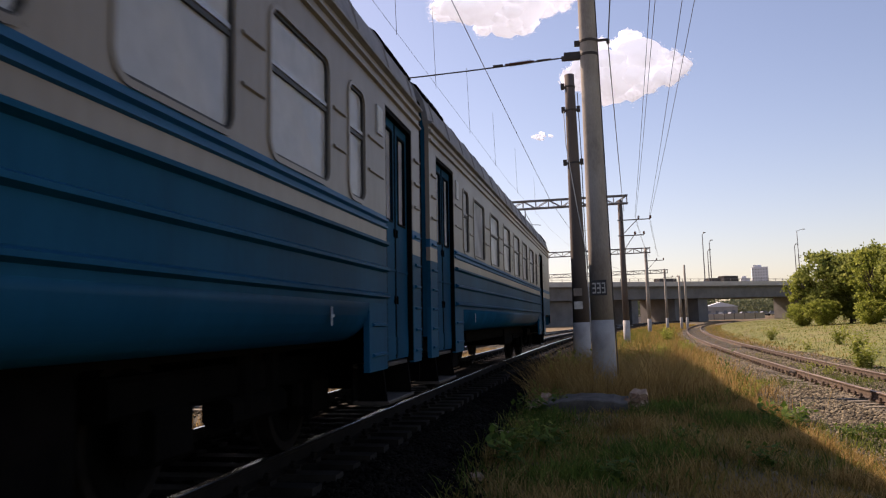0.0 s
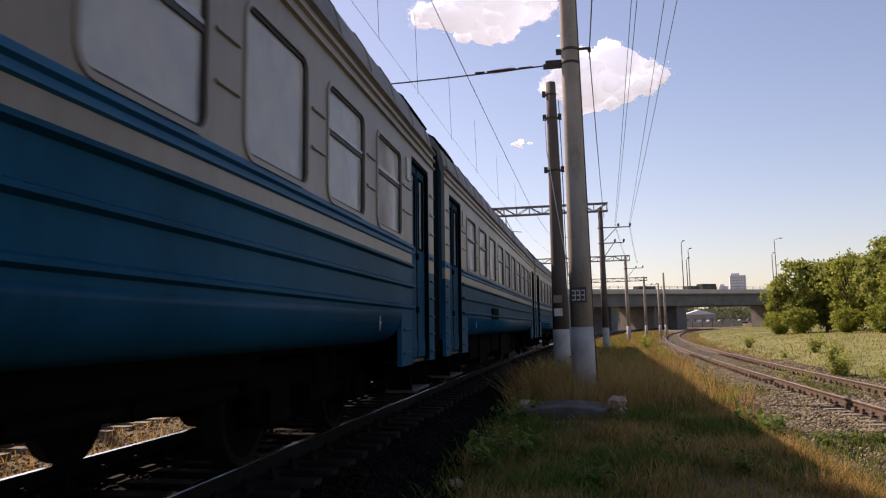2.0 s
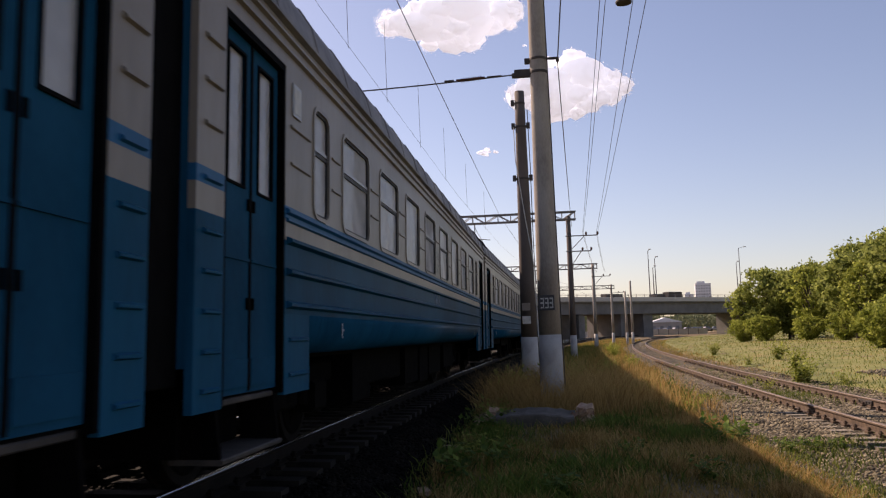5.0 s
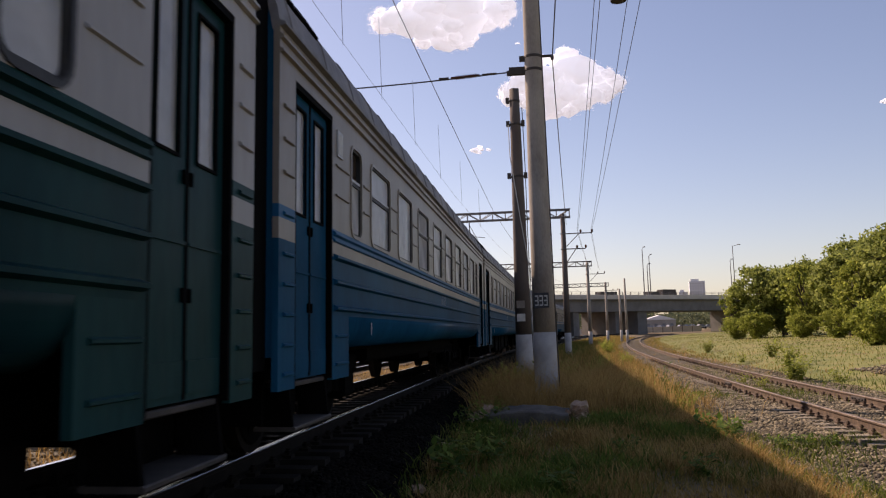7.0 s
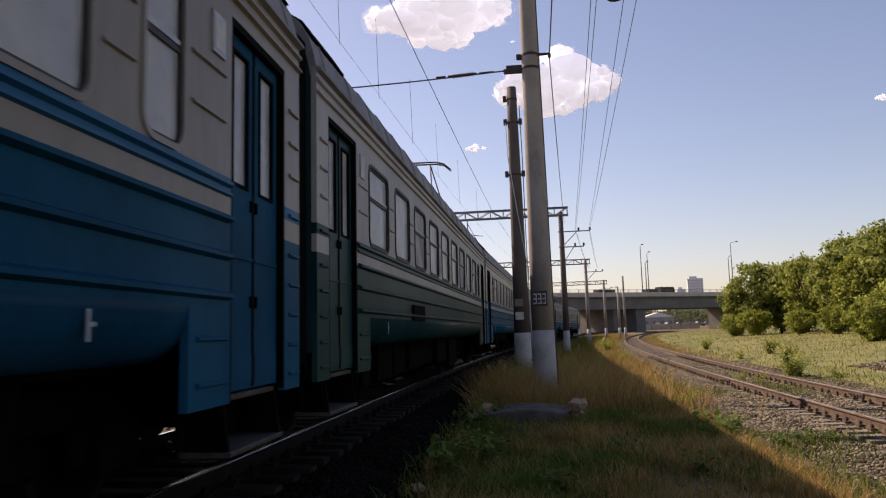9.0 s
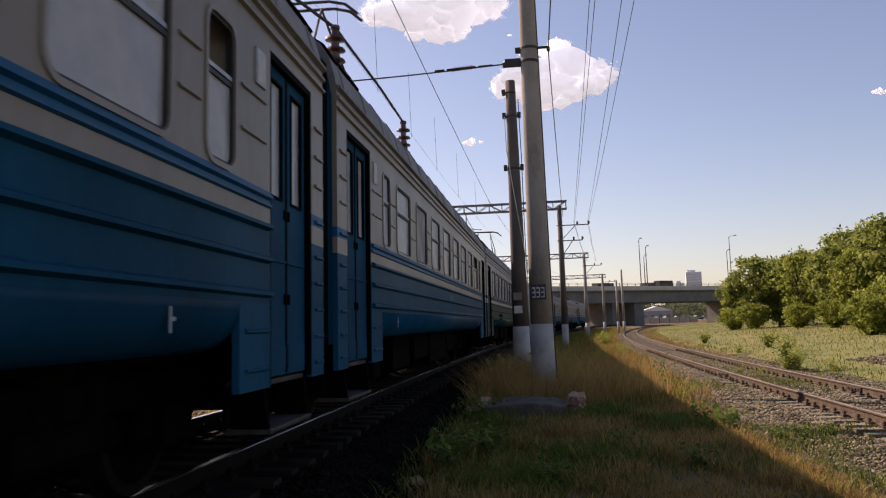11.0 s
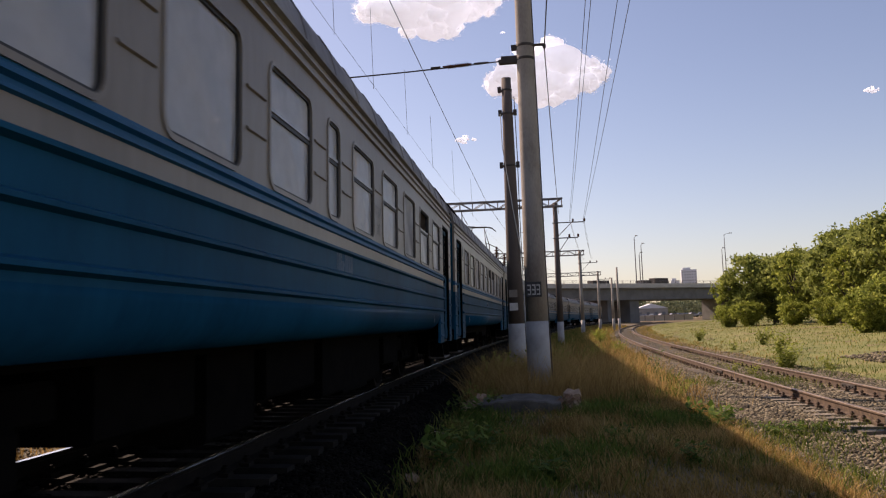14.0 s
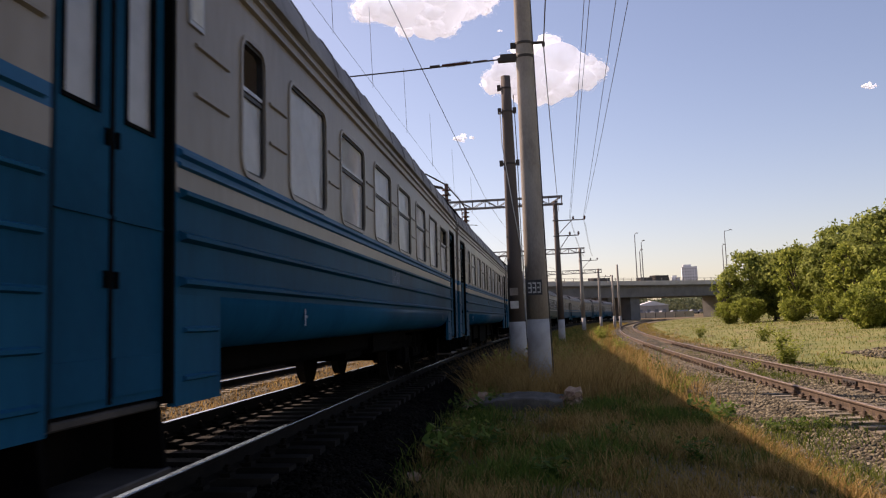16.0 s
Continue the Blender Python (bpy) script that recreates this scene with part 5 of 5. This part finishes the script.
    blades("bank_dry_grass", u, s, R(0.12, 0.5, len(u)) * (0.5 + patchy(u, s, 1.3, 8)), R(0.01, 0.024, len(u)), DRYGRASS, "sunlit golden grass on the bank", 0.4)
    u, s = scatter(36000, -1.2, 4.2, 34, 170, lambda u, s: 0.3 + 0.7 * patchy(u, s, 0.3, 5), 1.3)
    blades("far_verge_grass", u, s, R(0.15, 0.5, len(u)), R(0.02, 0.05, len(u)), MIXGRASS, "rough dry grass between the tracks", 0.5)
    u, s = scatter(9000, -0.9, 3.6, 18, 90, lambda u, s: (patchy(u, s, 0.5, 9) > 0.62) * 1.0, 1.3)
    blades("green_undergrowth", u, s, R(0.25, 0.6, len(u)), R(0.02, 0.05, len(u)), WEED, "green weeds growing between the tracks", 0.5)
    # field beyond the siding
    u, s = scatter(200000, 8.8, 75, 6, 190, lambda u, s: np.clip(0.35 + 0.65 * patchy(u, s, 0.12, 3), 0, 1) * (1 - 0.93 * ((np.abs(u - 14) < 3.2) & (np.abs(s - 31 - 0.5 * (u - 14)) < 3.5))), 1.6)
    blades("field_grass", u, s, R(0.05, 0.22, len(u)), R(0.016, 0.04, len(u)), GREENGRASS, "sunlit green meadow grass", 0.6)
    u, s = scatter(30000, 8.6, 75, 8, 190, lambda u, s: np.clip(patchy(u, s, 0.10, 6) * 1.6 - 0.45, 0, 0.9), 1.5)
    blades("field_dry_grass", u, s, R(0.08, 0.26, len(u)), R(0.012, 0.03, len(u)), DRYGRASS, "yellowed seed grass in the meadow", 0.4)
    # tufts in the siding, and the sunny side beyond the train
    us, ss = [], []
    for n, cu, cs, du, ds in ((900, 6.2, 22.5, 0.5, 1.0), (700, 6.4, 27, 0.6, 2.5), (600, 4.3, 23, 0.35, 1.2), (900, 3.7, 12.2, 0.5, 0.8), (600, 4.6, 13.6, 0.7, 0.35), (500, 6.0, 36, 0.7, 4), (500, 3.4, 9.4, 0.3, 0.6), (300, 4.6, 8.6, 0.5, 0.5), (700, 9.0, 27, 0.6, 2.5)):
        a, b = clump(n, cu, cs, du, ds)
        us.append(a), ss.append(b)
    u, s = np.concatenate(us), np.concatenate(ss)
    blades("siding_tufts", u, s, R(0.06, 0.24, len(u)), R(0.01, 0.022, len(u)), GREENGRASS, "green grass tufts growing through the ballast", 0.7)
    # grass closing in on the siding farther along
    u, s = scatter(52000, 2.8, 9.6, 26, 170, lambda u, s: np.clip((s - 30) / 30, 0.0, 1) * (0.15 + 0.85 * patchy(u, s, 0.55, 2)) * np.where(np.abs(u - SIDE) < 1.3, 0.08, 0.8), 1.2)
    blades("siding_grass", u, s, R(0.06, 0.26, len(u)), R(0.016, 0.04, len(u)), MIXGRASS, "dry and green grass creeping over the siding ballast", 0.6)
    u, s = scatter(26000, -30, -9.9, 2, 60, None, 1.3)
    blades("sunny_side_grass", u, s, R(0.1, 0.35, len(u)), R(0.012, 0.03, len(u)), DRYGRASS, "sunlit yellow grass beyond the far track", 0.5)
    u, s = scatter(16000, -7.0, -5.5, 2, 45, lambda u, s: 0.3 + 0.7 * patchy(u, s, 0.9, 4))
    blades("cess_grass", u, s, R(0.06, 0.22, len(u)), R(0.01, 0.02, len(u)), DRYGRASS, "sparse dry grass between the two tracks", 0.6)


def stones(name, u, s, size, mat, label, lift=0.0):
    n = len(u)
    c = to_world(u, s, ground_z(u, s) + 0.018 + lift + size * 0.15)
    o = np.array([[1, 0, 0], [-1, 0, 0], [0, 1, 0], [0, -1, 0], [0, 0, 1], [0, 0, -1.0]])
    g = RNG.uniform(0, 2 * np.pi, n)
    tilt = RNG.uniform(-0.6, 0.6, n)
    sc = RNG.uniform(0.55, 1.3, (n, 6, 1)) * np.array([1.0, 1.0, 0.65]) * size[:, None, None] / 2 * 1.25
    V = o[None] * sc
    cg, sg = np.cos(g)[:, None], np.sin(g)[:, None]
    x, y, z = V[..., 0], V[..., 1], V[..., 2]
    x, y = x * cg - y * sg, x * sg + y * cg
    ct, st = np.cos(tilt)[:, None], np.sin(tilt)[:, None]
    x, z = x * ct - z * st, x * st + z * ct
    V = np.stack([x, y, z], -1) + c[:, None]
    f = np.array([[0, 2, 4], [2, 1, 4], [1, 3, 4], [3, 0, 4], [2, 0, 5], [1, 2, 5], [3, 1, 5], [0, 3, 5]])
    F = ((np.arange(n) * 6)[:, None, None] + f[None]).reshape(-1, 3)
    return tagged(new(name, arrays(name, V.reshape(-1, 3), F, mat)), label, "stones", kind="stuff")


def build_stones():
    R = RNG.uniform
    u, s = scatter(110000, 3.0, 9.0, 4.5, 44, lambda u, s: np.clip(1.2 - 0.5 * np.maximum(0, 3.8 - u), 0.15, 1), 1.5)
    stones("siding_ballast", u, s, R(0.03, 0.08, len(u)), STONE, "loose grey and brown crushed stone ballast")
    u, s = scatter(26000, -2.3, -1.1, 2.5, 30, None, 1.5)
    stones("shoulder_ballast", u, s, R(0.03, 0.07, len(u)), DARKSTONE, "oily ballast on the track shoulder, colour darkened for shade")
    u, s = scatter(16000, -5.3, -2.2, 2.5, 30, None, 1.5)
    stones("line_ballast", u, s, R(0.03, 0.07, len(u)), DARKSTONE, "oily ballast between the sleepers, colour darkened for shade")
    u, s = scatter(12000, -9.9, -5.6, 2.5, 26, None, 1.4)
    stones("far_ballast", u, s, R(0.03, 0.075, len(u)), BROWNSTONE, "rusty brown ballast of the far track")
    u, s = scatter(5000, 10.8, 19.5, 25, 37)
    k = np.abs(s - 31 - 0.5 * (u - 14)) < 3.0
    stones("field_rubble", u[k], s[k], R(0.05, 0.16, int(k.sum())), STONE, "pale stony rubble in the meadow", 0.02)
    u, s = scatter(1200, -1.2, 3.0, 3.5, 15)
    stones("scattered_stones", u, s, R(0.02, 0.055, len(u)), STONE, "scattered small stones in the grass", -0.01)


def weed_mesh(name, h, spread, nstem, nleaf, size, rng, mat):
    V, F = [], []
    for k in range(nstem):
        a, ln = rng.uniform(0, 2 * math.pi), rng.uniform(0.1, spread)
        top = Vector((math.cos(a) * ln, math.sin(a) * ln, h * rng.uniform(0.6, 1.0)))
        for j in range(nleaf):
            f = (j + 0.6) / nleaf
            c = top * f + Vector((0, 0, 0.02)) + Vector((rng.uniform(-1, 1), rng.uniform(-1, 1), rng.uniform(-0.5, 0.5))) * size * 0.9
            d = Vector((rng.uniform(-1, 1), rng.uniform(-1, 1), rng.uniform(-0.4, 0.6))).normalized() * size * rng.uniform(0.7, 1.3)
            w = d.cross(Vector((0, 0, 1))).normalized() * size * 0.32
            o = len(V)
            V += [c - d * 0.5, c + w, c + d * 0.6, c - w]
            F.append((o, o + 1, o + 2, o + 3))
        # stem
        o = len(V)
        V += [Vector((-0.006, 0, -0.05)), Vector((0.006, 0, -0.05)), top + Vector((0.003, 0, 0)), top - Vector((0.003, 0, 0))]
        F.append((o, o + 1, o + 2, o + 3))
    return arrays(name, np.array([tuple(v) for v in V]), np.array(F), mat)


def build_weeds():
    rng = random.Random(8)
    kinds = [weed_mesh("weed", 0.85, 0.18, 4, 22, 0.09, rng, WEED), weed_mesh("weed", 0.35, 0.32, 9, 9, 0.10, rng, WEED), weed_mesh("weed", 0.45, 0.5, 14, 12, 0.08, rng, LEAF2), weed_mesh("weed", 1.1, 0.75, 26, 18, 0.14, rng, LEAF2)]
    spots = [(2.62, 18.6, 0, 1.1), (2.75, 19.3, 0, 0.8), (2.9, 17.6, 2, 0.9), (3.1, 18.8, 2, 1.0), (2.45, 13.0, 1, 1.0), (2.7, 12.4, 1, 1.2), (2.95, 13.6, 1, 0.9), (2.3, 11.8, 1, 0.8), (3.5, 12.9, 1, 0.9), (3.9, 13.1, 1, 0.8), (4.3, 13.2, 1, 0.7),
             (8.1, 29.3, 3, 0.95), (8.6, 30.2, 3, 0.8), (9.3, 28.2, 2, 1.2), (6.3, 25.8, 2, 0.9), (6.1, 27.5, 2, 0.8), (-1.05, 13.2, 1, 1.2), (-0.9, 14.3, 2, 1.0), (-1.0, 15.4, 2, 1.2), (-0.8, 18.5, 2, 1.6), (-0.9, 20.5, 3, 0.8), (-0.7, 22.0, 3, 0.7), (1.9, 19.5, 2, 1.1), (1.4, 18.6, 2, 1.0),
             (0.6, 23.5, 3, 0.7), (1.3, 26.0, 3, 0.6), (2.0, 32, 3, 0.6), (-0.6, 26.5, 3, 0.6), (-1.0, 9.0, 1, 1.3), (-0.6, 9.8, 1, 1.1), (-0.9, 10.6, 2, 0.8), (0.1, 8.0, 1, 0.8), (1.6, 8.9, 1, 0.9), (1.0, 10.4, 1, 0.7), (3.4, 40, 3, 0.8), (3.0, 52, 3, 1.0), (10.2, 38, 3, 0.9), (11.5, 47, 3, 1.0), (10.0, 60, 3, 1.0), (3.2, 64, 3, 1.0), (9.4, 44, 2, 1.5)]
    for u, s, k, sc in spots:
        ob = new("weed", kinds[k])
        ob.matrix_basis = pose(*P(u, s, float(ground_z(u, s)) - 0.01), 0, 0, rng.uniform(0, 360)) @ Matrix.Scale(sc * rng.uniform(0.9, 1.1), 4)
        tagged(ob, ("tall dark leafy weed on the verge", "low broad-leaved green weed in the grass", "bushy yellow-green weed beside the track", "leafy green shrub beside the track")[k], "weed", "trackside weeds")


def tree_meshes(h, rad, rng, mat, blobs, leaves, leaf, low=0.12):
    """A tapered, leaning trunk with limbs, and a crown of small leaf clusters round the limbs' ends."""
    tb = MB()
    pts = [Vector((0, 0, -0.3))]
    for k in range(1, 6):
        pts.append(Vector((rng.uniform(-0.15, 0.15) * k * 0.5, rng.uniform(-0.15, 0.15) * k * 0.5, h * 0.16 * k)))
    for k in range(5):
        tb.tube(pts[k], pts[k + 1], 0.024 * h * (1 - k / 6.5), 0.024 * h * (1 - (k + 1) / 6.5), 9)
    centres = []
    for k in range(blobs):
        f = rng.uniform(low, 1.0)
        prof = math.sin(min(1.0, (f - low * 0.5) / 0.75) * math.pi * 0.62) if f < 0.75 else math.sqrt(max(0.03, 1 - ((f - 0.62) / 0.40) ** 2))
        a = rng.uniform(0, 2 * math.pi)
        r = rad * prof * math.sqrt(rng.uniform(0.15, 1.0))
        c = Vector((math.cos(a) * r, math.sin(a) * r, h * f))
        b = rad * (rng.uniform(0.06, 0.17) if k % 4 else rng.uniform(0.16, 0.26))
        centres.append((c, b))
        if k % 3 == 0:
            st = pts[min(5, max(1, int(f * 4.2)))]
            m = st.lerp(c, 0.5) + Vector((0, 0, 0.08 * h))
            tb.tube(st, m, 0.008 * h, 0.005 * h, 6)
            tb.tube(m, c, 0.005 * h, 0.002 * h, 5)
    n = blobs * leaves
    cc = np.repeat(np.array([tuple(c) for c, _ in centres]), leaves, 0)
    bb = np.repeat(np.array([b for _, b in centres]), leaves)
    g = np.random.default_rng(rng.randrange(10 ** 6))
    d = g.normal(size=(n, 3))
    d /= np.linalg.norm(d, axis=1)[:, None]
    c = cc + d * (bb * (0.15 + 1.5 * g.uniform(0, 1, n)))[:, None] * np.array([1, 1, 0.8])
    t1 = g.normal(size=(n, 3))
    t1 /= np.linalg.norm(t1, axis=1)[:, None]
    t2 = np.cross(t1, d + 0.6 * g.normal(size=(n, 3)))
    t2 /= np.linalg.norm(t2, axis=1)[:, None] + 1e-6
    ls = leaf * g.uniform(0.6, 1.4, n)[:, None]
    V = np.stack([c - t1 * ls, c + t2 * ls * 0.55, c + t1 * ls, c - t2 * ls * 0.55], 1).reshape(-1, 3)
    return tb.mesh("trunk", BARK), arrays("crown", V, np.arange(n * 4).reshape(-1, 4), mat)


def build_trees():
    rng = random.Random(21)
    kinds = [tree_meshes(8.0, 3.0, rng, LEAF, 170, 62, 0.17), tree_meshes(8.0, 3.4, rng, LEAF, 190, 62, 0.17), tree_meshes(8.5, 2.5, rng, LEAF2, 160, 62, 0.16), tree_meshes(3.0, 2.0, rng, LEAF2, 120, 60, 0.11, 0.05)]
    plan = [(23.4, 98, 2, 0.72), (25.3, 96, 0, 1.0), (27.6, 95, 1, 0.95), (29.5, 92, 1, 0.98), (27.0, 86, 2, 0.82), (31.5, 88, 0, 1.0), (29.3, 80, 1, 0.95), (32.0, 78, 0, 1.1), (28.0, 74, 2, 0.8), (31.0, 72, 1, 1.1), (34.5, 70, 0, 1.3), (30.0, 66, 2, 0.85), (33.0, 63, 1, 1.22), (36.5, 62, 0, 1.35), (29.5, 59, 0, 0.95), (33.0, 56, 2, 1.0), (38, 56, 1, 1.3), (36, 50, 0, 1.1),
            (24.0, 92, 3, 0.9), (26.2, 84, 3, 0.8), (22.6, 95, 3, 0.75), (26.8, 76, 3, 0.8), (25.8, 66, 3, 0.7), (22.6, 55, 3, 1.05), (24.6, 56.5, 3, 1.25), (20.8, 53, 3, 0.8), (27.0, 57, 3, 1.4), (23.5, 50, 3, 1.0), (40, 70, 1, 1.4), (38, 82, 0, 1.3), (35, 92, 1, 1.2), (30, 102, 0, 1.0)]
    for x, y, k, sc in plan:
        e = empty("shrub" if k == 3 else "tree", ("leafy green tree at the meadow's edge", "broad dark green tree at the meadow's edge", "light green tree among other trees", "low yellow-green bush before the trees")[k], "shrub" if k == 3 else "tree", "trees along the meadow")
        u = x - y * y / (2 * RC)
        e.matrix_basis = pose(x, y, float(ground_z(u, y)) - 0.05, 0, 0, rng.uniform(0, 360)) @ Matrix.Diagonal((sc, sc, sc * rng.uniform(0.93, 1.05), 1))
        part("trunk", kinds[k][0], None, e)
        part("crown", kinds[k][1], None, e)
    # far woods under and beyond the bridge
    g = np.random.default_rng(4)
    n = 90000
    x = g.uniform(-260, 330, n)
    y = 345 + g.uniform(0, 60, n)
    hgt = 8.5 + 2.5 * np.sin(x * 0.07) * np.sin(x * 0.023 + 1) + 1.6 * np.sin(x * 0.31) + 0.9 * np.sin(x * 0.9)
    z = 0.5 + hgt * g.uniform(0, 1, n) ** 0.8
    c = np.stack([x, y, z], -1)
    t1, t2 = g.normal(size=(n, 3)), g.normal(size=(n, 3))
    t1 *= 0.75 / np.linalg.norm(t1, axis=1)[:, None]
    t2 *= 0.55 / np.linalg.norm(t2, axis=1)[:, None]
    V = np.stack([c - t1, c + t2, c + t1, c - t2], 1).reshape(-1, 3)
    tagged(new("far_woods", arrays("far_woods", V, np.arange(n * 4).reshape(-1, 4), WOODS)), "hazy green woods beyond the bridge", "woods", kind="stuff")


def build_slab():
    """A cracked concrete slab in the grass with heaps of broken brick at its ends."""
    mb = MB()
    n = 12
    v = []
    for i in range(n + 1):
        x = -0.85 + 1.38 * i / n
        hgt = 0.17 + 0.07 * math.sin(math.pi * i / n) + 0.01 * math.sin(i * 2.7)
        for y, dz in ((-0.45, -0.02), (-0.42, 0.0), (0.45, 0.03)):
            v.append((x, y, hgt + dz))
        v += [(x, -0.45, -0.15), (x, 0.45, -0.15)]
    f = []
    for i in range(n):
        o = i * 5
        f += [(o + 1, o + 6, o + 7, o + 2), (o, o + 5, o + 6, o + 1), (o + 3, o + 8, o + 5, o), (o + 2, o + 7, o + 9, o + 4)]
    f += [(0, 1, 2, 4, 3), (n * 5 + 3, n * 5 + 4, n * 5 + 2, n * 5 + 1, n * 5)]
    mb.add(v, f)
    ob = new("concrete_slab", mb.mesh("concrete_slab", SLABSTONE))
    ob.matrix_basis = pose(0.0, 14.1, -0.42, 0, 0, -4)
    tagged(ob, "weathered grey concrete slab lying in the grass", "slab")
    rng = random.Random(3)
    brick = MB()
    brick.add([(-0.12, -0.06, -0.033), (0.12, -0.055, -0.033), (0.11, 0.06, -0.03), (-0.12, 0.06, -0.033), (-0.115, -0.06, 0.033), (0.10, -0.05, 0.03), (0.12, 0.055, 0.033), (-0.10, 0.06, 0.03)], [(3, 2, 1, 0), (4, 5, 6, 7), (0, 1, 5, 4), (1, 2, 6, 5), (2, 3, 7, 6), (3, 0, 4, 7)])
    me = brick.mesh("brick", BRICKRED)
    for cx, cy, cnt, hh in ((-0.92, 14.1, 9, 0.22), (0.68, 13.9, 18, 0.27)):
        for k in range(cnt):
            o = new("brick", me)
            z = -0.40 + hh * (k / cnt) + 0.04
            r = 0.16 * (1 - 0.6 * k / cnt)
            o.matrix_basis = pose(cx + rng.uniform(-r, r), cy + rng.uniform(-r, r), z, rng.uniform(-40, 40), rng.uniform(-40, 40), rng.uniform(0, 180))
            tagged(o, "broken pale red brick on a small heap", "brick", "brick heaps")
    for u, s in ((-1.25, 8.3), (-0.55, 6.4), (1.7, 6.9), (-1.3, 11.2)):
        o = new("brick", me)
        o.matrix_basis = pose(*P(u, s, float(ground_z(u, s)) + 0.03), rng.uniform(-15, 15), rng.uniform(-15, 15), rng.uniform(0, 180))
        tagged(o, "single broken brick lying in the grass", "brick", "brick heaps")


# ---- clouds ----
def cloud_mesh(w, h, seed, puffs):
    """A heap of noise-swollen balls: flat below, billowing above."""
    rng = random.Random(seed)
    bm = bmesh.new()
    bmesh.ops.create_icosphere(bm, subdivisions=3, radius=1.0)
    base = np.array([tuple(v.co) for v in bm.verts])
    faces = np.array([[v.index for v in f.verts] for f in bm.faces])
    bm.free()
    V, F = [], []
    for k in range(puffs):
        f = rng.uniform(-1, 1)
        top = (1 - abs(f) ** 1.7)
        x = f * w / 2
        z = rng.uniform(-0.32, 0.5) * h * top
        r = h * (rng.uniform(0.20, 0.32) if k % 5 == 0 else rng.uniform(0.06, 0.17)) * (0.5 + 0.6 * top)
        if k % 5 == 0:
            z *= 0.35
        y = rng.uniform(-0.3, 0.3) * h
        off = Vector((rng.uniform(0, 90), 0, seed))
        rr = np.array([1 + 0.30 * noise.fractal(Vector(p) * 1.6 + off, 1.0, 2.1, 4) for p in base])
        pts = base * rr[:, None] * np.array([1.15, 0.9, 0.85]) * r + np.array([x, y, z])
        F.append(faces + len(base) * k)
        V.append(pts)
    # loose vapour round the puffs, as a multitude of tiny flakes
    V, F = np.concatenate(V), np.concatenate(F)
    g = np.random.default_rng(seed)
    n = 420 * puffs
    mid = np.array([0, 0, 0.02 * h])
    c = V[g.integers(0, len(V), n)]
    c = mid + (c - mid) * (0.985 + 0.04 * g.exponential(0.5, n))[:, None] + g.normal(size=(n, 3)) * 0.016 * h
    t1, t2 = g.normal(size=(n, 3)), g.normal(size=(n, 3))
    size = (0.004 * h + 0.5) * g.uniform(0.6, 1.6, n)[:, None]
    t1, t2 = (t / np.linalg.norm(t, axis=1)[:, None] * size for t in (t1, t2))
    flakes = np.stack([c - t1 - t2, c + t1 - t2 * 0.4, c + t2], 1).reshape(-1, 3)
    F = np.concatenate([F, np.arange(3 * n).reshape(-1, 3) + len(V)])
    return arrays("cloud", np.concatenate([V, flakes]), F, CLOUD, True)


CLOUDS = []


def build_clouds():
    for x, z, w, h, seed, n in ((-258, 1000, 430, 235, 2, 90), (94, 744, 340, 225, 5, 84), (-160, 570, 60, 28, 7, 30), (1060, 650, 42, 26, 9, 22), (-30, 905, 14, 9, 12, 10)):
        e = new("cloud", cloud_mesh(w, h, seed, n))
        e.matrix_basis = pose(x, 2500, z)
        tagged(e, "white sunlit cumulus cloud in the blue sky" if w > 100 else "small white wisp of cloud", "cloud", "clouds")
        CLOUDS.append((e, x, z))


# ---- build ----
build_ground()
CARS = build_train()
build_poles()
build_wires()
build_bridge()
build_distance()
build_trees()
build_clouds()
build_slab()
build_weeds()
build_grass()
build_stones()
build_joints()
build_track(MAIN, MAIN_Z, -30, 250, SHADESLEEPER, True, 58, "near track", CANT)
build_track(SIDE, SIDE_Z, -20, 240, SLEEPER, False, 48, "siding track", 0.0)
build_track(-8.25, -0.05, -30, 250, SLEEPER, True, 12, "far track", 0.0)


def motions():
    """The train rolls away along the line, slowing a little; the clouds drift."""
    times = [i * 0.5 for i in range(33)]
    # small unevenness of the run, in metres, at single moments
    sway = ((0, -0.15), (0.5, -0.16), (1, -0.08), (1.5, -0.09), (2, 0.04), (2.5, 0.02), (3, 0.06), (4, 0.15), (6.5, -0.15), (7, 0.06), (7.5, -0.28), (8, -0.09), (8.5, -0.02), (11, -0.2), (11.5, -0.02),
            (12, 0.08), (12.5, 0.3), (13, 0.38), (13.5, 0.83), (14, 0.65), (14.5, 1.05), (15, 0.71), (15.5, 1.18), (16, 1.64))
    # the long couplings behind the second and the eighth car
    slack = [0.4, 0.4, 0, 0, 0, 0, 0, 0, -0.4, -0.4]
    for i, car in enumerate(CARS):
        rows = []
        for t in times:
            s = 8.9 + 11.27 * t - 0.0375 * t * t - PITCH * i + PITCH / 2 + slack[i] + float(np.interp(t, [a for a, _ in sway], [b for _, b in sway]))
            rows.append((t, on_line(MAIN, s, MAIN_Z) @ pose(0, 0, 0, 0, CANT, 0)))
        walk(car, rows)
    # the wheels turn under the cars
    spin = [i * 0.0625 for i in range(257)]
    for w in WHEELS:
        rows = []
        y, z = w.location[1], w.location[2]
        for t in spin:
            d = 11.27 * t - 0.0375 * t * t
            rows.append((t, pose(0, y, z, -math.degrees(d / 0.475) % 360 - 360, 0, 0)))
        walk(w, rows)
    for e, x, z in CLOUDS:
        walk(e, [(t, pose(x - 3.0 * (t - 12.5), 2500, z)) for t in (0.0, 8.0, 16.0)])


motions()
